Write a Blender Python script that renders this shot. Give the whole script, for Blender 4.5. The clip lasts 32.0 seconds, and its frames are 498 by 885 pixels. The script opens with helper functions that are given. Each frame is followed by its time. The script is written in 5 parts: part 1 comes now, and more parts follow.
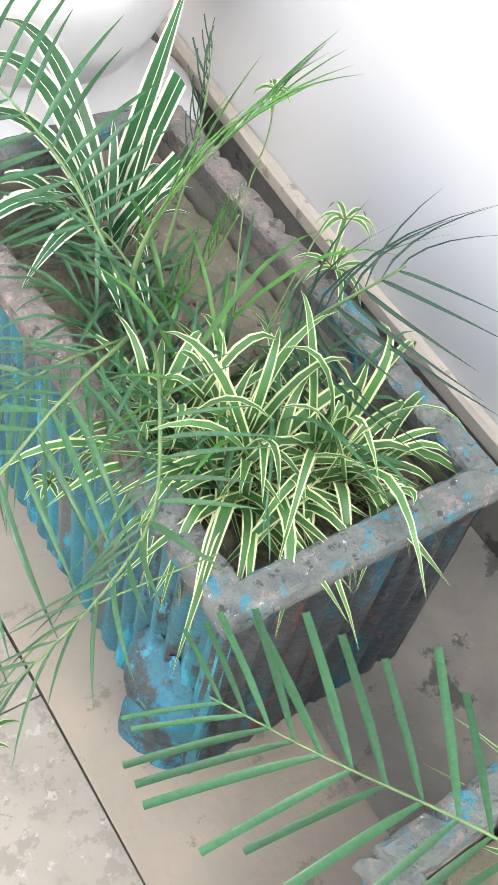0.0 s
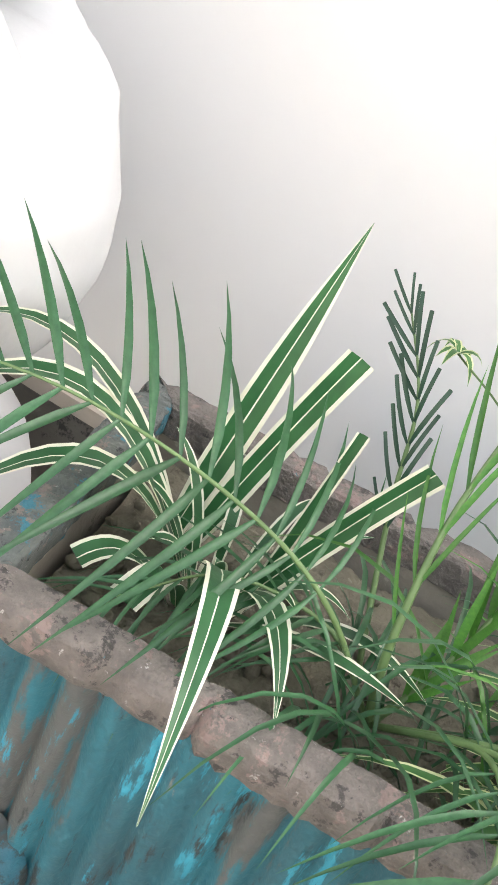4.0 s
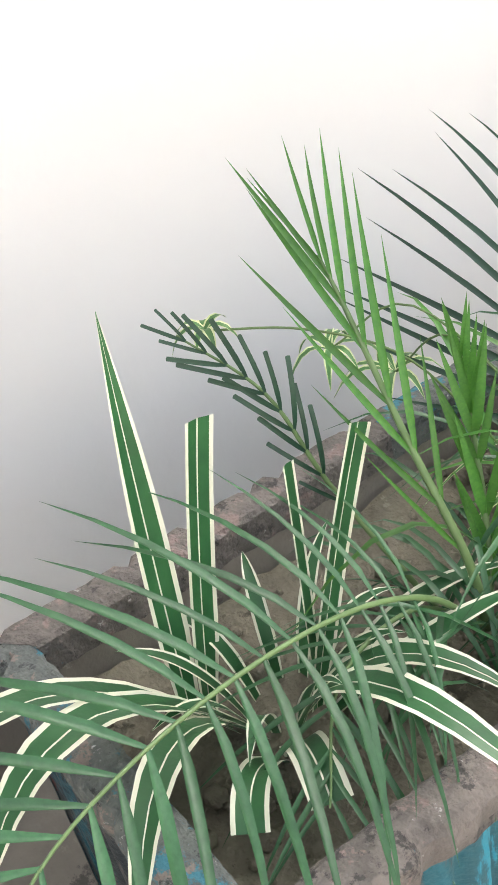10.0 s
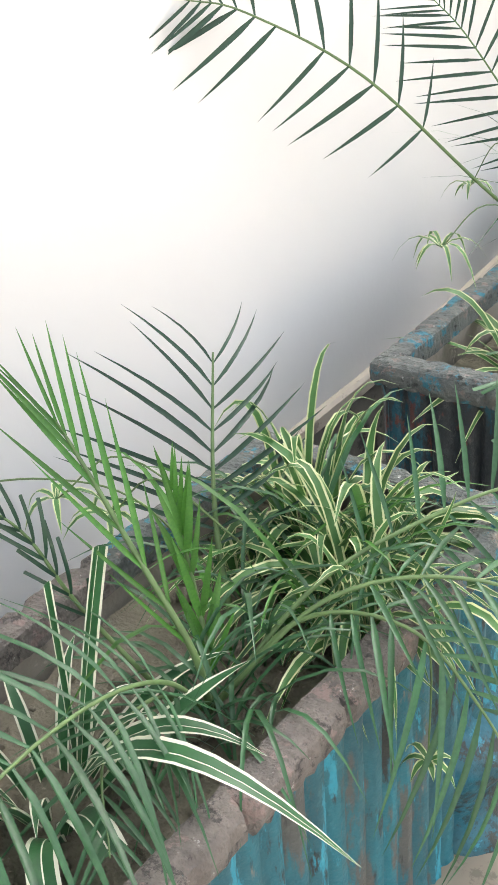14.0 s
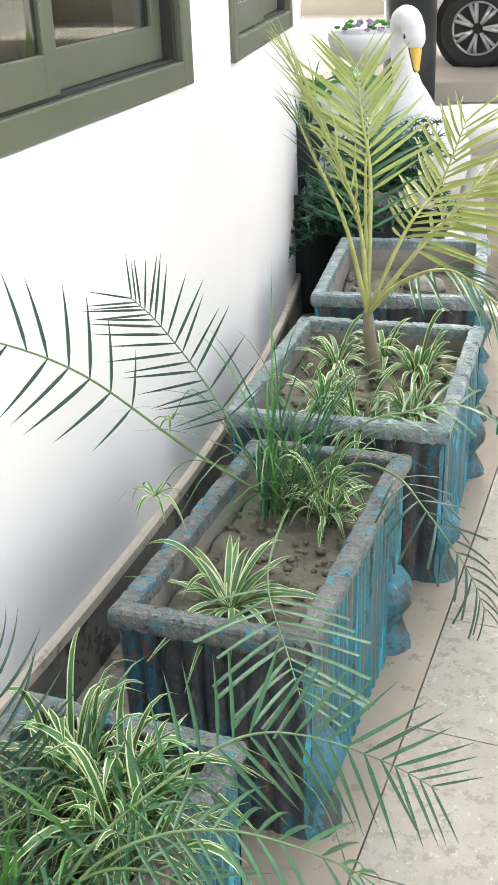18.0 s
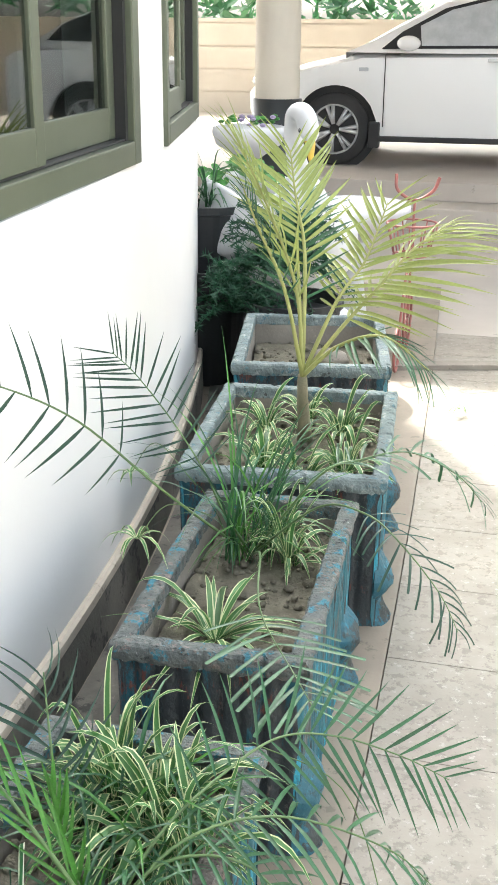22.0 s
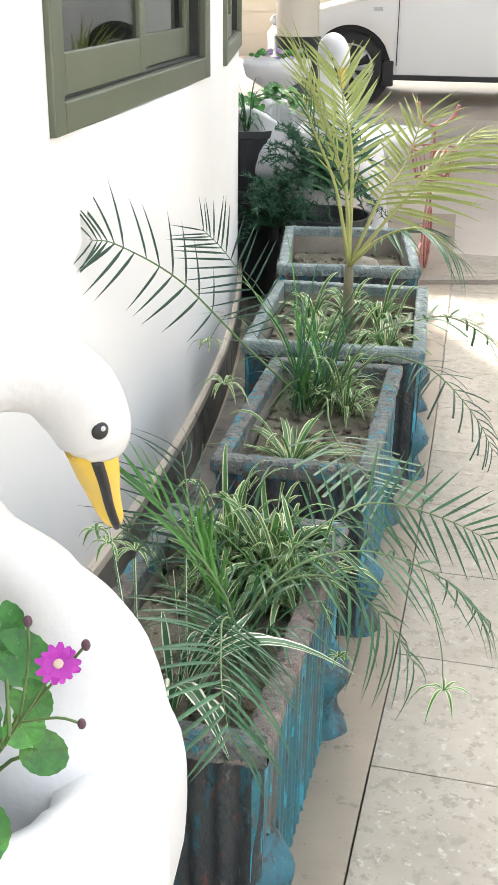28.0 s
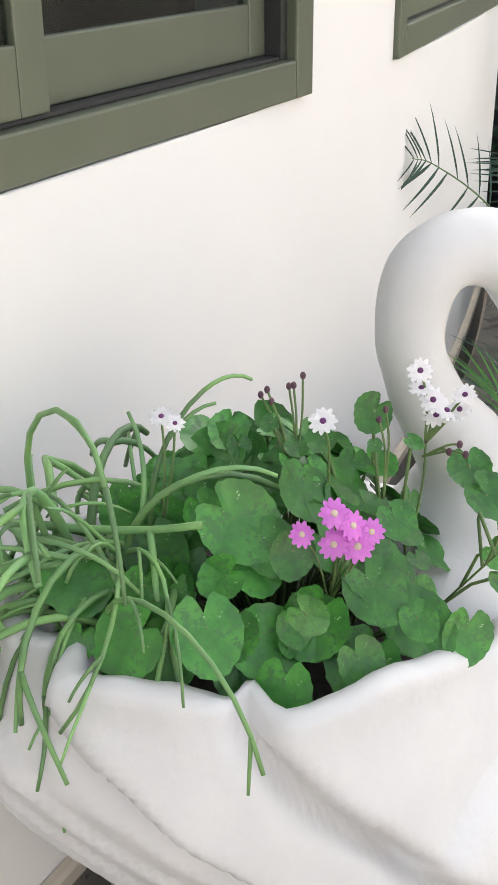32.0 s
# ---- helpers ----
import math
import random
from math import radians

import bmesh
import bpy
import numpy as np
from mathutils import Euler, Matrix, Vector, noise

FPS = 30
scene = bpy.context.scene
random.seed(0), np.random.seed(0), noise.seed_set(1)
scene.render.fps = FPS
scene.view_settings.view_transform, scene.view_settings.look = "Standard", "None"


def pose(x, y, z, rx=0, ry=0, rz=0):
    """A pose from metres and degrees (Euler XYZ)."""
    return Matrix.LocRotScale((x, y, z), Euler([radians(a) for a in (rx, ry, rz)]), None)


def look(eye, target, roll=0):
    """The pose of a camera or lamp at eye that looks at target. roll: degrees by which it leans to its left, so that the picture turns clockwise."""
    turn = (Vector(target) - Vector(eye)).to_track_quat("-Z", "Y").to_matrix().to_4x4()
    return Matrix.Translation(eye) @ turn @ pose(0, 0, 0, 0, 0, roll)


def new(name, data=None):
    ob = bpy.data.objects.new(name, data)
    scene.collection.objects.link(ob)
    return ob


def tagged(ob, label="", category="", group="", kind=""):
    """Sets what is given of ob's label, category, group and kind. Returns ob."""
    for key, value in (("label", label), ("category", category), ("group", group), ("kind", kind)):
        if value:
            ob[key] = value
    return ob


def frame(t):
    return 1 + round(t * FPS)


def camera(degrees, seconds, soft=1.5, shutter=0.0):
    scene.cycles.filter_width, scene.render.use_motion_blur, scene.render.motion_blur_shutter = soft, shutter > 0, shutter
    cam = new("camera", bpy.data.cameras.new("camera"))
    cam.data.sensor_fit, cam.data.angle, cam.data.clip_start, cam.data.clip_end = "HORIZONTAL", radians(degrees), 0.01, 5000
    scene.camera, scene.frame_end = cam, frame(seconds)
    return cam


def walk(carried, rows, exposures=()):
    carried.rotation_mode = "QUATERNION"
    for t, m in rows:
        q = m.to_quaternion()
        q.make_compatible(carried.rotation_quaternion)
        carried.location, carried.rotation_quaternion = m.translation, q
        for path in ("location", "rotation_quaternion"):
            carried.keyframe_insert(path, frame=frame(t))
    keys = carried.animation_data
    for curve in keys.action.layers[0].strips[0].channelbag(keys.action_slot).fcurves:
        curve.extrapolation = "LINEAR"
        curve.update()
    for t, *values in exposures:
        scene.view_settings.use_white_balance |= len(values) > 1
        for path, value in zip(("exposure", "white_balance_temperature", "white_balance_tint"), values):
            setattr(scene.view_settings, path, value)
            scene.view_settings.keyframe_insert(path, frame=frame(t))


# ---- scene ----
cam = camera(25.0, 32.0, soft=1.6)
PATH = [
    (0, (0.3612, 1.0741, 1.3395), (-0.0643, 0.6192, 0.5572), 13.84),
    (0.5, (0.3673, 1.0340, 1.2566), (-0.0581, 0.5218, 0.5105), 9.56),
    (1, (0.3300, 0.9635, 1.2121), (-0.0683, 0.4078, 0.4824), 6.46),
    (1.5, (0.2633, 0.8720, 1.1787), (-0.0995, 0.2750, 0.4632), 4.11),
    (2, (0.2187, 0.7987, 1.1489), (-0.1292, 0.1694, 0.4540), 2.85),
    (2.5, (0.1989, 0.7572, 1.1283), (-0.1506, 0.1097, 0.4511), 2.41),
    (4.5, (0.6115, 0.1248, 0.9542), (-0.2599, 0.1655, 0.4653), 24.74),
    (5, (0.5214, 0.1147, 0.9772), (-0.3276, 0.1105, 0.4487), 16.22),
    (5.5, (0.4520, 0.0869, 0.9766), (-0.3885, 0.1036, 0.4350), 10.19),
    (6, (0.4090, 0.0610, 0.9839), (-0.4109, 0.1386, 0.4167), 4.68),
    (6.5, (0.3916, 0.0371, 0.9996), (-0.3932, 0.1775, 0.3960), -0.35),
    (7, (0.3941, 0.0067, 1.0005), (-0.3668, 0.2065, 0.3831), -3.57),
    (7.5, (0.3936, -0.0125, 0.9949), (-0.3600, 0.2290, 0.3835), -5.91),
    (8, (0.3754, -0.0151, 0.9891), (-0.3887, 0.2430, 0.3979), -8.42),
    (8.5, (0.3502, -0.0106, 0.9809), (-0.4309, 0.2515, 0.4141), -10.91),
    (9, (0.3342, -0.0199, 0.9851), (-0.4435, 0.2604, 0.4224), -12.41),
    (9.5, (0.3254, -0.0600, 1.0000), (-0.4239, 0.2715, 0.4267), -12.50),
    (10, (0.3189, -0.1034, 1.0112), (-0.3993, 0.2795, 0.4301), -12.21),
    (10.5, (0.3163, -0.1248, 1.0197), (-0.3836, 0.2887, 0.4372), -12.35),
    (11, (0.3256, -0.1363, 1.0164), (-0.3687, 0.3103, 0.4521), -12.53),
    (11.5, (0.3436, -0.1522, 1.0081), (-0.3388, 0.3476, 0.4747), -11.73),
    (12, (0.3419, -0.1707, 1.0172), (-0.2954, 0.3956, 0.4946), -9.09),
    (12.5, (0.3457, -0.1912, 1.0320), (-0.2448, 0.4241, 0.5097), -6.37),
    (13, (0.3804, -0.2197, 1.0357), (-0.1977, 0.4173, 0.5257), -5.47),
    (13.5, (0.4063, -0.2487, 1.0445), (-0.1699, 0.4045, 0.5533), -5.07),
    (14, (0.4253, -0.2720, 1.0911), (-0.1386, 0.3998, 0.6109), -5.20),
    (14.5, (0.4348, -0.3029, 1.1660), (-0.0923, 0.3947, 0.6805), -6.10),
    (15, (0.4034, -0.3395, 1.2129), (-0.0535, 0.4024, 0.7221), -6.09),
    (15.5, (0.3677, -0.3684, 1.2190), (-0.0093, 0.4220, 0.7362), -5.77),
    (17.5, (0.4541, -0.4423, 1.4415), (0.1131, 0.3923, 1.0089), -2.59),
    (18, (0.5121, -0.4501, 1.4686), (0.1555, 0.3851, 1.0498), -2.48),
    (18.5, (0.5345, -0.4568, 1.4747), (0.1752, 0.3836, 1.0688), -2.19),
    (19, (0.5331, -0.4715, 1.4578), (0.1717, 0.3817, 1.0816), -1.76),
    (19.5, (0.4849, -0.5147, 1.4686), (0.1468, 0.3507, 1.0991), -1.25),
    (20, (0.4253, -0.5626, 1.4624), (0.1181, 0.3183, 1.1024), -0.66),
    (20.5, (0.3601, -0.6135, 1.4642), (0.0811, 0.2779, 1.1069), -0.05),
    (21, (0.3291, -0.6444, 1.4589), (0.0773, 0.2553, 1.1024), 0.40),
    (21.5, (0.3269, -0.6723, 1.4642), (0.0906, 0.2333, 1.1119), 0.25),
    (22, (0.3155, -0.7104, 1.4596), (0.0870, 0.1988, 1.1115), 0.52),
    (22.5, (0.3056, -0.7579, 1.4784), (0.0901, 0.1511, 1.1216), 1.25),
    (23, (0.3020, -0.7721, 1.4399), (0.0864, 0.1379, 1.0859), 1.21),
    (23.5, (0.3460, -0.7841, 1.4531), (0.1027, 0.1117, 1.0810), 0.35),
    (24, (0.3730, -0.8229, 1.4374), (0.0812, 0.0516, 1.0498), 0.61),
    (24.5, (0.4126, -0.8709, 1.4253), (0.0682, -0.0248, 1.0184), 0.90),
    (26.5, (0.3207, -1.0723, 1.4267), (0.0234, -0.2031, 1.0316), 0.62),
    (27, (0.2958, -1.1635, 1.4234), (0.0410, -0.2804, 1.0292), 0.64),
    (28, (0.2814, -1.2493, 1.4144), (0.0575, -0.3548, 1.0274), 0.57),
    (29, (0.2760, -1.2986, 1.4098), (0.0026, -0.4164, 1.0264), 0.33),
    (29.5, (0.2951, -1.3157, 1.4099), (-0.0501, -0.4691, 1.0049), 0.57),
    (30, (0.3185, -1.3631, 1.4042), (-0.0982, -0.5615, 0.9755), 0.54),
    (30.5, (0.3016, -1.3947, 1.3971), (-0.1599, -0.6222, 0.9610), 0.19),
    (31, (0.2164, -1.4294, 1.4048), (-0.2232, -0.6430, 0.9708), 0.23),
    (31.5, (0.1101, -1.4828, 1.4052), (-0.2878, -0.6743, 0.9718), -0.09),
    (32, (0.0590, -1.5141, 1.3990), (-0.3015, -0.6869, 0.9681), -0.46),
]
walk(cam, [(t, look(eye, target, roll)) for t, eye, target, roll in PATH],
     exposures=[(0, 3.02, 6500, 10), (1.0, 2.92, 6500, 10), (2.2, 2.66, 6600, 10), (4.5, 2.64, 6850, 10), (15.0, 2.55, 6750, 9), (19.0, 2.63, 6500, 6), (24.0, 2.63, 6450, 5), (28.0, 2.46, 6600, 7), (30.0, 2.04, 6650, 9), (32, 2.06, 6700, 9)])

# ---- world and sun ----
SUN_DIR = Vector((-0.383, 0.559, 0.735)).normalized()      # towards the sun
world = bpy.data.worlds.new("sky")
scene.world = world
world.use_nodes = True
wn = world.node_tree
sky = wn.nodes.new("ShaderNodeTexSky")
sky.sky_type = 'NISHITA'
sky.sun_disc = False
sky.sun_elevation = math.asin(SUN_DIR.z)
sky.sun_rotation = math.atan2(SUN_DIR.x, SUN_DIR.y)
sky.air_density, sky.dust_density, sky.ozone_density = 0.9, 6.0, 0.6
haze = wn.nodes.new("ShaderNodeHueSaturation")      # white haze over the blue
haze.inputs["Saturation"].default_value = 0.36
wn.links.new(sky.outputs[0], haze.inputs["Color"])
wn.links.new(haze.outputs[0], wn.nodes["Background"].inputs[0])
wn.nodes["Background"].inputs[1].default_value = 0.15
sun_data = bpy.data.lights.new("sun", 'SUN')
sun_data.energy, sun_data.angle, sun_data.color = 2.6, radians(1.0), (1.0, 0.94, 0.86)
sun = new("sun", sun_data)
sun.matrix_world = look(SUN_DIR * 30, (0, 0, 0))

# ---- materials ----
def mat(name, col, col2=None, scale=8.0, rough=0.6, metal=0.0, bump=0.15, fine=90.0, spots=None, spot_scale=14.0, rand=0.0, spec=0.5, stretch=None):
    """Two-scale noise colour, grain bump and optional sharp-edged stains."""
    m = bpy.data.materials.new(name)
    m.use_nodes = True
    nt = m.node_tree
    b = nt.nodes["Principled BSDF"]
    b.inputs["Roughness"].default_value = rough
    b.inputs["Metallic"].default_value = metal
    b.inputs["Specular IOR Level"].default_value = spec
    tc = nt.nodes.new("ShaderNodeTexCoord")
    n1 = nt.nodes.new("ShaderNodeTexNoise")
    n1.inputs["Scale"].default_value, n1.inputs["Detail"].default_value, n1.inputs["Roughness"].default_value = scale, 8, 0.6
    src = tc.outputs["Object"]
    if stretch:
        sm = nt.nodes.new("ShaderNodeMapping")
        sm.inputs["Scale"].default_value = stretch
        nt.links.new(src, sm.inputs[0])
        src = sm.outputs[0]
    nt.links.new(src, n1.inputs["Vector"])
    ramp = nt.nodes.new("ShaderNodeValToRGB")
    c2 = col2 or tuple(c * 0.8 for c in col)
    ramp.color_ramp.elements[0].position, ramp.color_ramp.elements[0].color = 0.35, (*c2, 1)
    ramp.color_ramp.elements[1].position, ramp.color_ramp.elements[1].color = 0.65, (*col, 1)
    nt.links.new(n1.outputs[0], ramp.inputs[0])
    out = ramp.outputs[0]
    n2 = nt.nodes.new("ShaderNodeTexNoise")
    n2.inputs["Scale"].default_value, n2.inputs["Detail"].default_value = fine, 4
    nt.links.new(tc.outputs["Object"], n2.inputs["Vector"])
    if spots:
        for k, (sc, at) in enumerate(spots):
            r3 = nt.nodes.new("ShaderNodeValToRGB")
            r3.color_ramp.elements[0].position, r3.color_ramp.elements[1].position = at, at + 0.04
            mp = nt.nodes.new("ShaderNodeMapping")
            mp.inputs["Location"].default_value = (3.1 * k, 1.7 * k, 5.3 * k)
            nk = nt.nodes.new("ShaderNodeTexNoise")
            nk.inputs["Scale"].default_value, nk.inputs["Detail"].default_value, nk.inputs["Roughness"].default_value = spot_scale * (1 + 0.6 * k), 10, 0.72
            nt.links.new(src, mp.inputs[0])
            nt.links.new(mp.outputs[0], nk.inputs["Vector"])
            nt.links.new(nk.outputs[0], r3.inputs[0])
            mx = nt.nodes.new("ShaderNodeMixRGB")
            nt.links.new(r3.outputs[0], mx.inputs[0])
            nt.links.new(out, mx.inputs[1])
            mx.inputs[2].default_value = (*sc, 1)
            out = mx.outputs[0]
    if rand:
        oi = nt.nodes.new("ShaderNodeObjectInfo")
        hs = nt.nodes.new("ShaderNodeHueSaturation")
        mr = nt.nodes.new("ShaderNodeMapRange")
        mr.inputs["To Min"].default_value, mr.inputs["To Max"].default_value = 1 - rand, 1 + rand
        nt.links.new(oi.outputs["Random"], mr.inputs[0])
        nt.links.new(mr.outputs[0], hs.inputs["Value"])
        nt.links.new(out, hs.inputs["Color"])
        out = hs.outputs[0]
    nt.links.new(out, b.inputs["Base Color"])
    bp = nt.nodes.new("ShaderNodeBump")
    bp.inputs["Strength"].default_value, bp.inputs["Distance"].default_value = bump, 0.004
    add = nt.nodes.new("ShaderNodeMath")
    add.operation = 'ADD'
    nt.links.new(n1.outputs[0], add.inputs[0])
    nt.links.new(n2.outputs[0], add.inputs[1])
    nt.links.new(add.outputs[0], bp.inputs["Height"])
    nt.links.new(bp.outputs[0], b.inputs["Normal"])
    return m


def leafmat(name, col, col2, rough=0.42, rand=0.18, glow=0.25, spots=None, spot_scale=14.0):
    """Leaf tissue: light passes through it a little."""
    m = mat(name, col, col2, scale=30, rough=rough, bump=0.08, fine=250, rand=rand, spots=spots, spot_scale=spot_scale)
    nt = m.node_tree
    b = nt.nodes["Principled BSDF"]
    out = nt.nodes["Material Output"]
    tr = nt.nodes.new("ShaderNodeBsdfTranslucent")
    tr.inputs[0].default_value = (*[min(1, c * 1.5) for c in col], 1)
    mx = nt.nodes.new("ShaderNodeMixShader")
    mx.inputs[0].default_value = glow
    nt.links.new(b.outputs[0], mx.inputs[1])
    nt.links.new(tr.outputs[0], mx.inputs[2])
    nt.links.new(mx.outputs[0], out.inputs[0])
    return m


M_WALL = mat("white_wall_paint", (0.765, 0.75, 0.735), (0.73, 0.715, 0.70), scale=1.3, rough=0.75, bump=0.08, fine=60, spots=[((0.66, 0.645, 0.62), 0.735), ((0.86, 0.85, 0.84), 0.70)], spot_scale=45)
M_CREAM = mat("cream_paint", (0.53, 0.47, 0.39), (0.44, 0.39, 0.325), scale=5, rough=0.85, bump=0.25, spots=[((0.30, 0.265, 0.22), 0.58)])
M_CONC = mat("old_concrete", (0.30, 0.27, 0.23), (0.22, 0.195, 0.165), scale=6, rough=0.9, bump=0.5, spots=[((0.16, 0.14, 0.12), 0.6), ((0.40, 0.36, 0.30), 0.62)])
# darker cement for the plinth and the gap behind the planters
M_DCEM = mat("dark_cement", (0.175, 0.162, 0.140), (0.115, 0.107, 0.094), scale=7, rough=0.85, bump=0.5, spots=[((0.055, 0.053, 0.048), 0.56), ((0.19, 0.175, 0.15), 0.63)], spot_scale=11)
M_TILE = mat("terrazzo_tile", (0.285, 0.255, 0.215), (0.22, 0.195, 0.162), scale=5, rough=0.55, bump=0.08, fine=140,
             spots=[((0.195, 0.172, 0.142), 0.53), ((0.33, 0.305, 0.265), 0.58), ((0.15, 0.13, 0.105), 0.62)], spot_scale=27, rand=0.06)
M_STRIP = mat("worn_cement_strip", (0.30, 0.25, 0.195), (0.235, 0.20, 0.16), scale=5, rough=0.75, bump=0.2, spots=[((0.18, 0.155, 0.12), 0.58)])
M_JOINT = mat("dark_joint", (0.27, 0.24, 0.20), (0.18, 0.16, 0.13), scale=6, rough=0.9)
M_PAINT = mat("weathered_turquoise", (0.018, 0.158, 0.205), (0.026, 0.085, 0.105), scale=14, rough=0.6, bump=0.9, stretch=(1, 1, 0.22),
              spots=[((0.09, 0.095, 0.09), 0.545), ((0.028, 0.033, 0.033), 0.555), ((0.03, 0.27, 0.37), 0.57), ((0.20, 0.18, 0.16), 0.66)], spot_scale=13)
M_FOOT = mat("bright_turquoise", (0.010, 0.135, 0.20), (0.018, 0.085, 0.115), scale=14, rough=0.5, bump=0.9,
              spots=[((0.028, 0.035, 0.035), 0.51), ((0.03, 0.22, 0.31), 0.585), ((0.015, 0.05, 0.06), 0.56)], spot_scale=15)
M_RIM = mat("weathered_rim", (0.180, 0.158, 0.143), (0.120, 0.108, 0.098), scale=40, rough=0.92, bump=1.0, fine=210,
            spots=[((0.225, 0.170, 0.155), 0.56), ((0.060, 0.056, 0.052), 0.57), ((0.40, 0.385, 0.36), 0.635), ((0.05, 0.125, 0.15), 0.66)], spot_scale=30)
M_RIMB = mat("weathered_blue_rim", (0.150, 0.160, 0.148), (0.085, 0.098, 0.096), scale=26, rough=0.92, bump=1.0, fine=170,
             spots=[((0.045, 0.175, 0.225), 0.545), ((0.20, 0.165, 0.148), 0.57), ((0.045, 0.05, 0.048), 0.575), ((0.40, 0.41, 0.39), 0.635)], spot_scale=24)
M_RIML = mat("pale_blue_rim", (0.225, 0.275, 0.275), (0.15, 0.185, 0.185), scale=20, rough=0.85, bump=0.9, fine=160,
             spots=[((0.32, 0.35, 0.335), 0.56), ((0.10, 0.185, 0.215), 0.57), ((0.075, 0.08, 0.075), 0.59), ((0.17, 0.14, 0.12), 0.64)], spot_scale=20)
# end panels: darker than the turquoise sides, with mixed spots
M_DARK = mat("dark_mottled_cement", (0.052, 0.058, 0.060), (0.022, 0.030, 0.036), scale=16, rough=0.6, bump=1.0, stretch=(1, 1, 0.35),
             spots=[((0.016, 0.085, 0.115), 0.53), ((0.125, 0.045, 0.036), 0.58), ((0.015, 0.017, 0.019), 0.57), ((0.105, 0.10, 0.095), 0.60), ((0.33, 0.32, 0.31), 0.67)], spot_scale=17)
M_SOIL = mat("dry_soil", (0.180, 0.165, 0.128), (0.120, 0.110, 0.085), scale=18, rough=1.0, bump=0.9, fine=160, spots=[((0.075, 0.069, 0.054), 0.60), ((0.22, 0.205, 0.165), 0.63)], spot_scale=22, spec=0.1)
M_DIRT = mat("potting_earth", (0.035, 0.03, 0.025), (0.02, 0.018, 0.015), scale=20, rough=1.0, bump=0.8)
M_SWAN = mat("white_enamel", (0.61, 0.61, 0.615), (0.555, 0.56, 0.57), scale=5, rough=0.5, bump=0.55, fine=30, spec=0.35, spots=[((0.50, 0.50, 0.51), 0.69)], spot_scale=26)
M_BEAK = mat("yellow_paint", (0.66, 0.44, 0.05), (0.60, 0.42, 0.10), scale=30, rough=0.5, spots=[((0.72, 0.68, 0.55), 0.64)], spot_scale=30)
M_BLACK = mat("black_paint", (0.012, 0.012, 0.014), (0.02, 0.02, 0.022), scale=30, rough=0.45)
M_ALU = mat("olive_aluminium", (0.120, 0.135, 0.095), (0.105, 0.120, 0.085), scale=3, rough=0.42, metal=0.35, bump=0.03)
M_ALUD = mat("dark_gasket", (0.02, 0.02, 0.02), rough=0.6)
# near-black colour stands in for the missing light indoors
M_ROOM = mat("painted_dark_room", (0.045, 0.058, 0.053), rough=0.9)
M_BLIND = mat("grey_blind", (0.22, 0.20, 0.17), (0.18, 0.16, 0.14), rough=0.7)
M_CARW = mat("white_car_paint", (0.80, 0.80, 0.80), (0.79, 0.79, 0.79), scale=2, rough=0.22, bump=0.0)
M_CARB = mat("black_plastic", (0.015, 0.015, 0.016), rough=0.5)
M_TYRE = mat("tyre_rubber", (0.02, 0.02, 0.021), (0.03, 0.03, 0.03), rough=0.8)
M_RIMC = mat("alloy_silver", (0.55, 0.56, 0.57), rough=0.35, metal=0.6, bump=0.0)
M_LAMP = mat("lamp_lens", (0.5, 0.52, 0.54), rough=0.15)
M_RED = mat("red_painted_iron", (0.34, 0.12, 0.10), (0.26, 0.09, 0.08), rough=0.5)
M_STAR = leafmat("striped_cream", (0.70, 0.70, 0.58), (0.64, 0.65, 0.50), rand=0.08, glow=0.2)
M_GREEN = leafmat("strap_green", (0.030, 0.125, 0.042), (0.018, 0.085, 0.030), rough=0.36)
M_SPG = leafmat("spider_green", (0.070, 0.185, 0.050), (0.038, 0.125, 0.036), rand=0.3)
M_SPY = leafmat("spider_margin", (0.58, 0.62, 0.36), (0.46, 0.52, 0.26), rand=0.14, glow=0.15)
M_PALM = leafmat("palm_green", (0.034, 0.115, 0.044), (0.020, 0.080, 0.030), rough=0.38, rand=0.28, glow=0.18)
M_PALMB = leafmat("young_palm_green", (0.070, 0.21, 0.032), (0.036, 0.135, 0.025), rand=0.3)
M_PALMD = leafmat("dark_palm_green", (0.020, 0.060, 0.035), (0.014, 0.045, 0.028))
M_PALMY = leafmat("yellowing_palm", (0.30, 0.34, 0.10), (0.22, 0.28, 0.08))
M_RACH = mat("palm_stalk", (0.12, 0.20, 0.075), (0.09, 0.15, 0.055), scale=20, rough=0.5)
M_RACHY = mat("yellow_palm_stalk", (0.36, 0.36, 0.13), (0.28, 0.30, 0.10), scale=20, rough=0.5)
M_TRUNK = mat("palm_trunk", (0.22, 0.20, 0.13), (0.15, 0.14, 0.09), scale=25, rough=0.85, bump=0.5)
M_FERN = leafmat("asparagus_fern", (0.022, 0.085, 0.040), (0.015, 0.06, 0.03))
M_CIN = leafmat("cineraria_leaf", (0.060, 0.250, 0.034), (0.024, 0.125, 0.022), rough=0.38, rand=0.35, glow=0.06, spots=[((0.040, 0.140, 0.033), 0.53), ((0.30, 0.46, 0.22), 0.635)], spot_scale=80)
M_STEM = mat("green_stem", (0.12, 0.20, 0.06), (0.09, 0.15, 0.05), rough=0.6)
M_RHIP = mat("pencil_cactus", (0.17, 0.33, 0.10), (0.11, 0.23, 0.10), scale=10, rough=0.5, rand=0.35)
M_MAG = leafmat("magenta_petal", (0.46, 0.035, 0.44), (0.36, 0.03, 0.36), rand=0.1)
M_PINK = leafmat("pink_petal", (0.68, 0.22, 0.66), (0.60, 0.16, 0.60), rand=0.12)
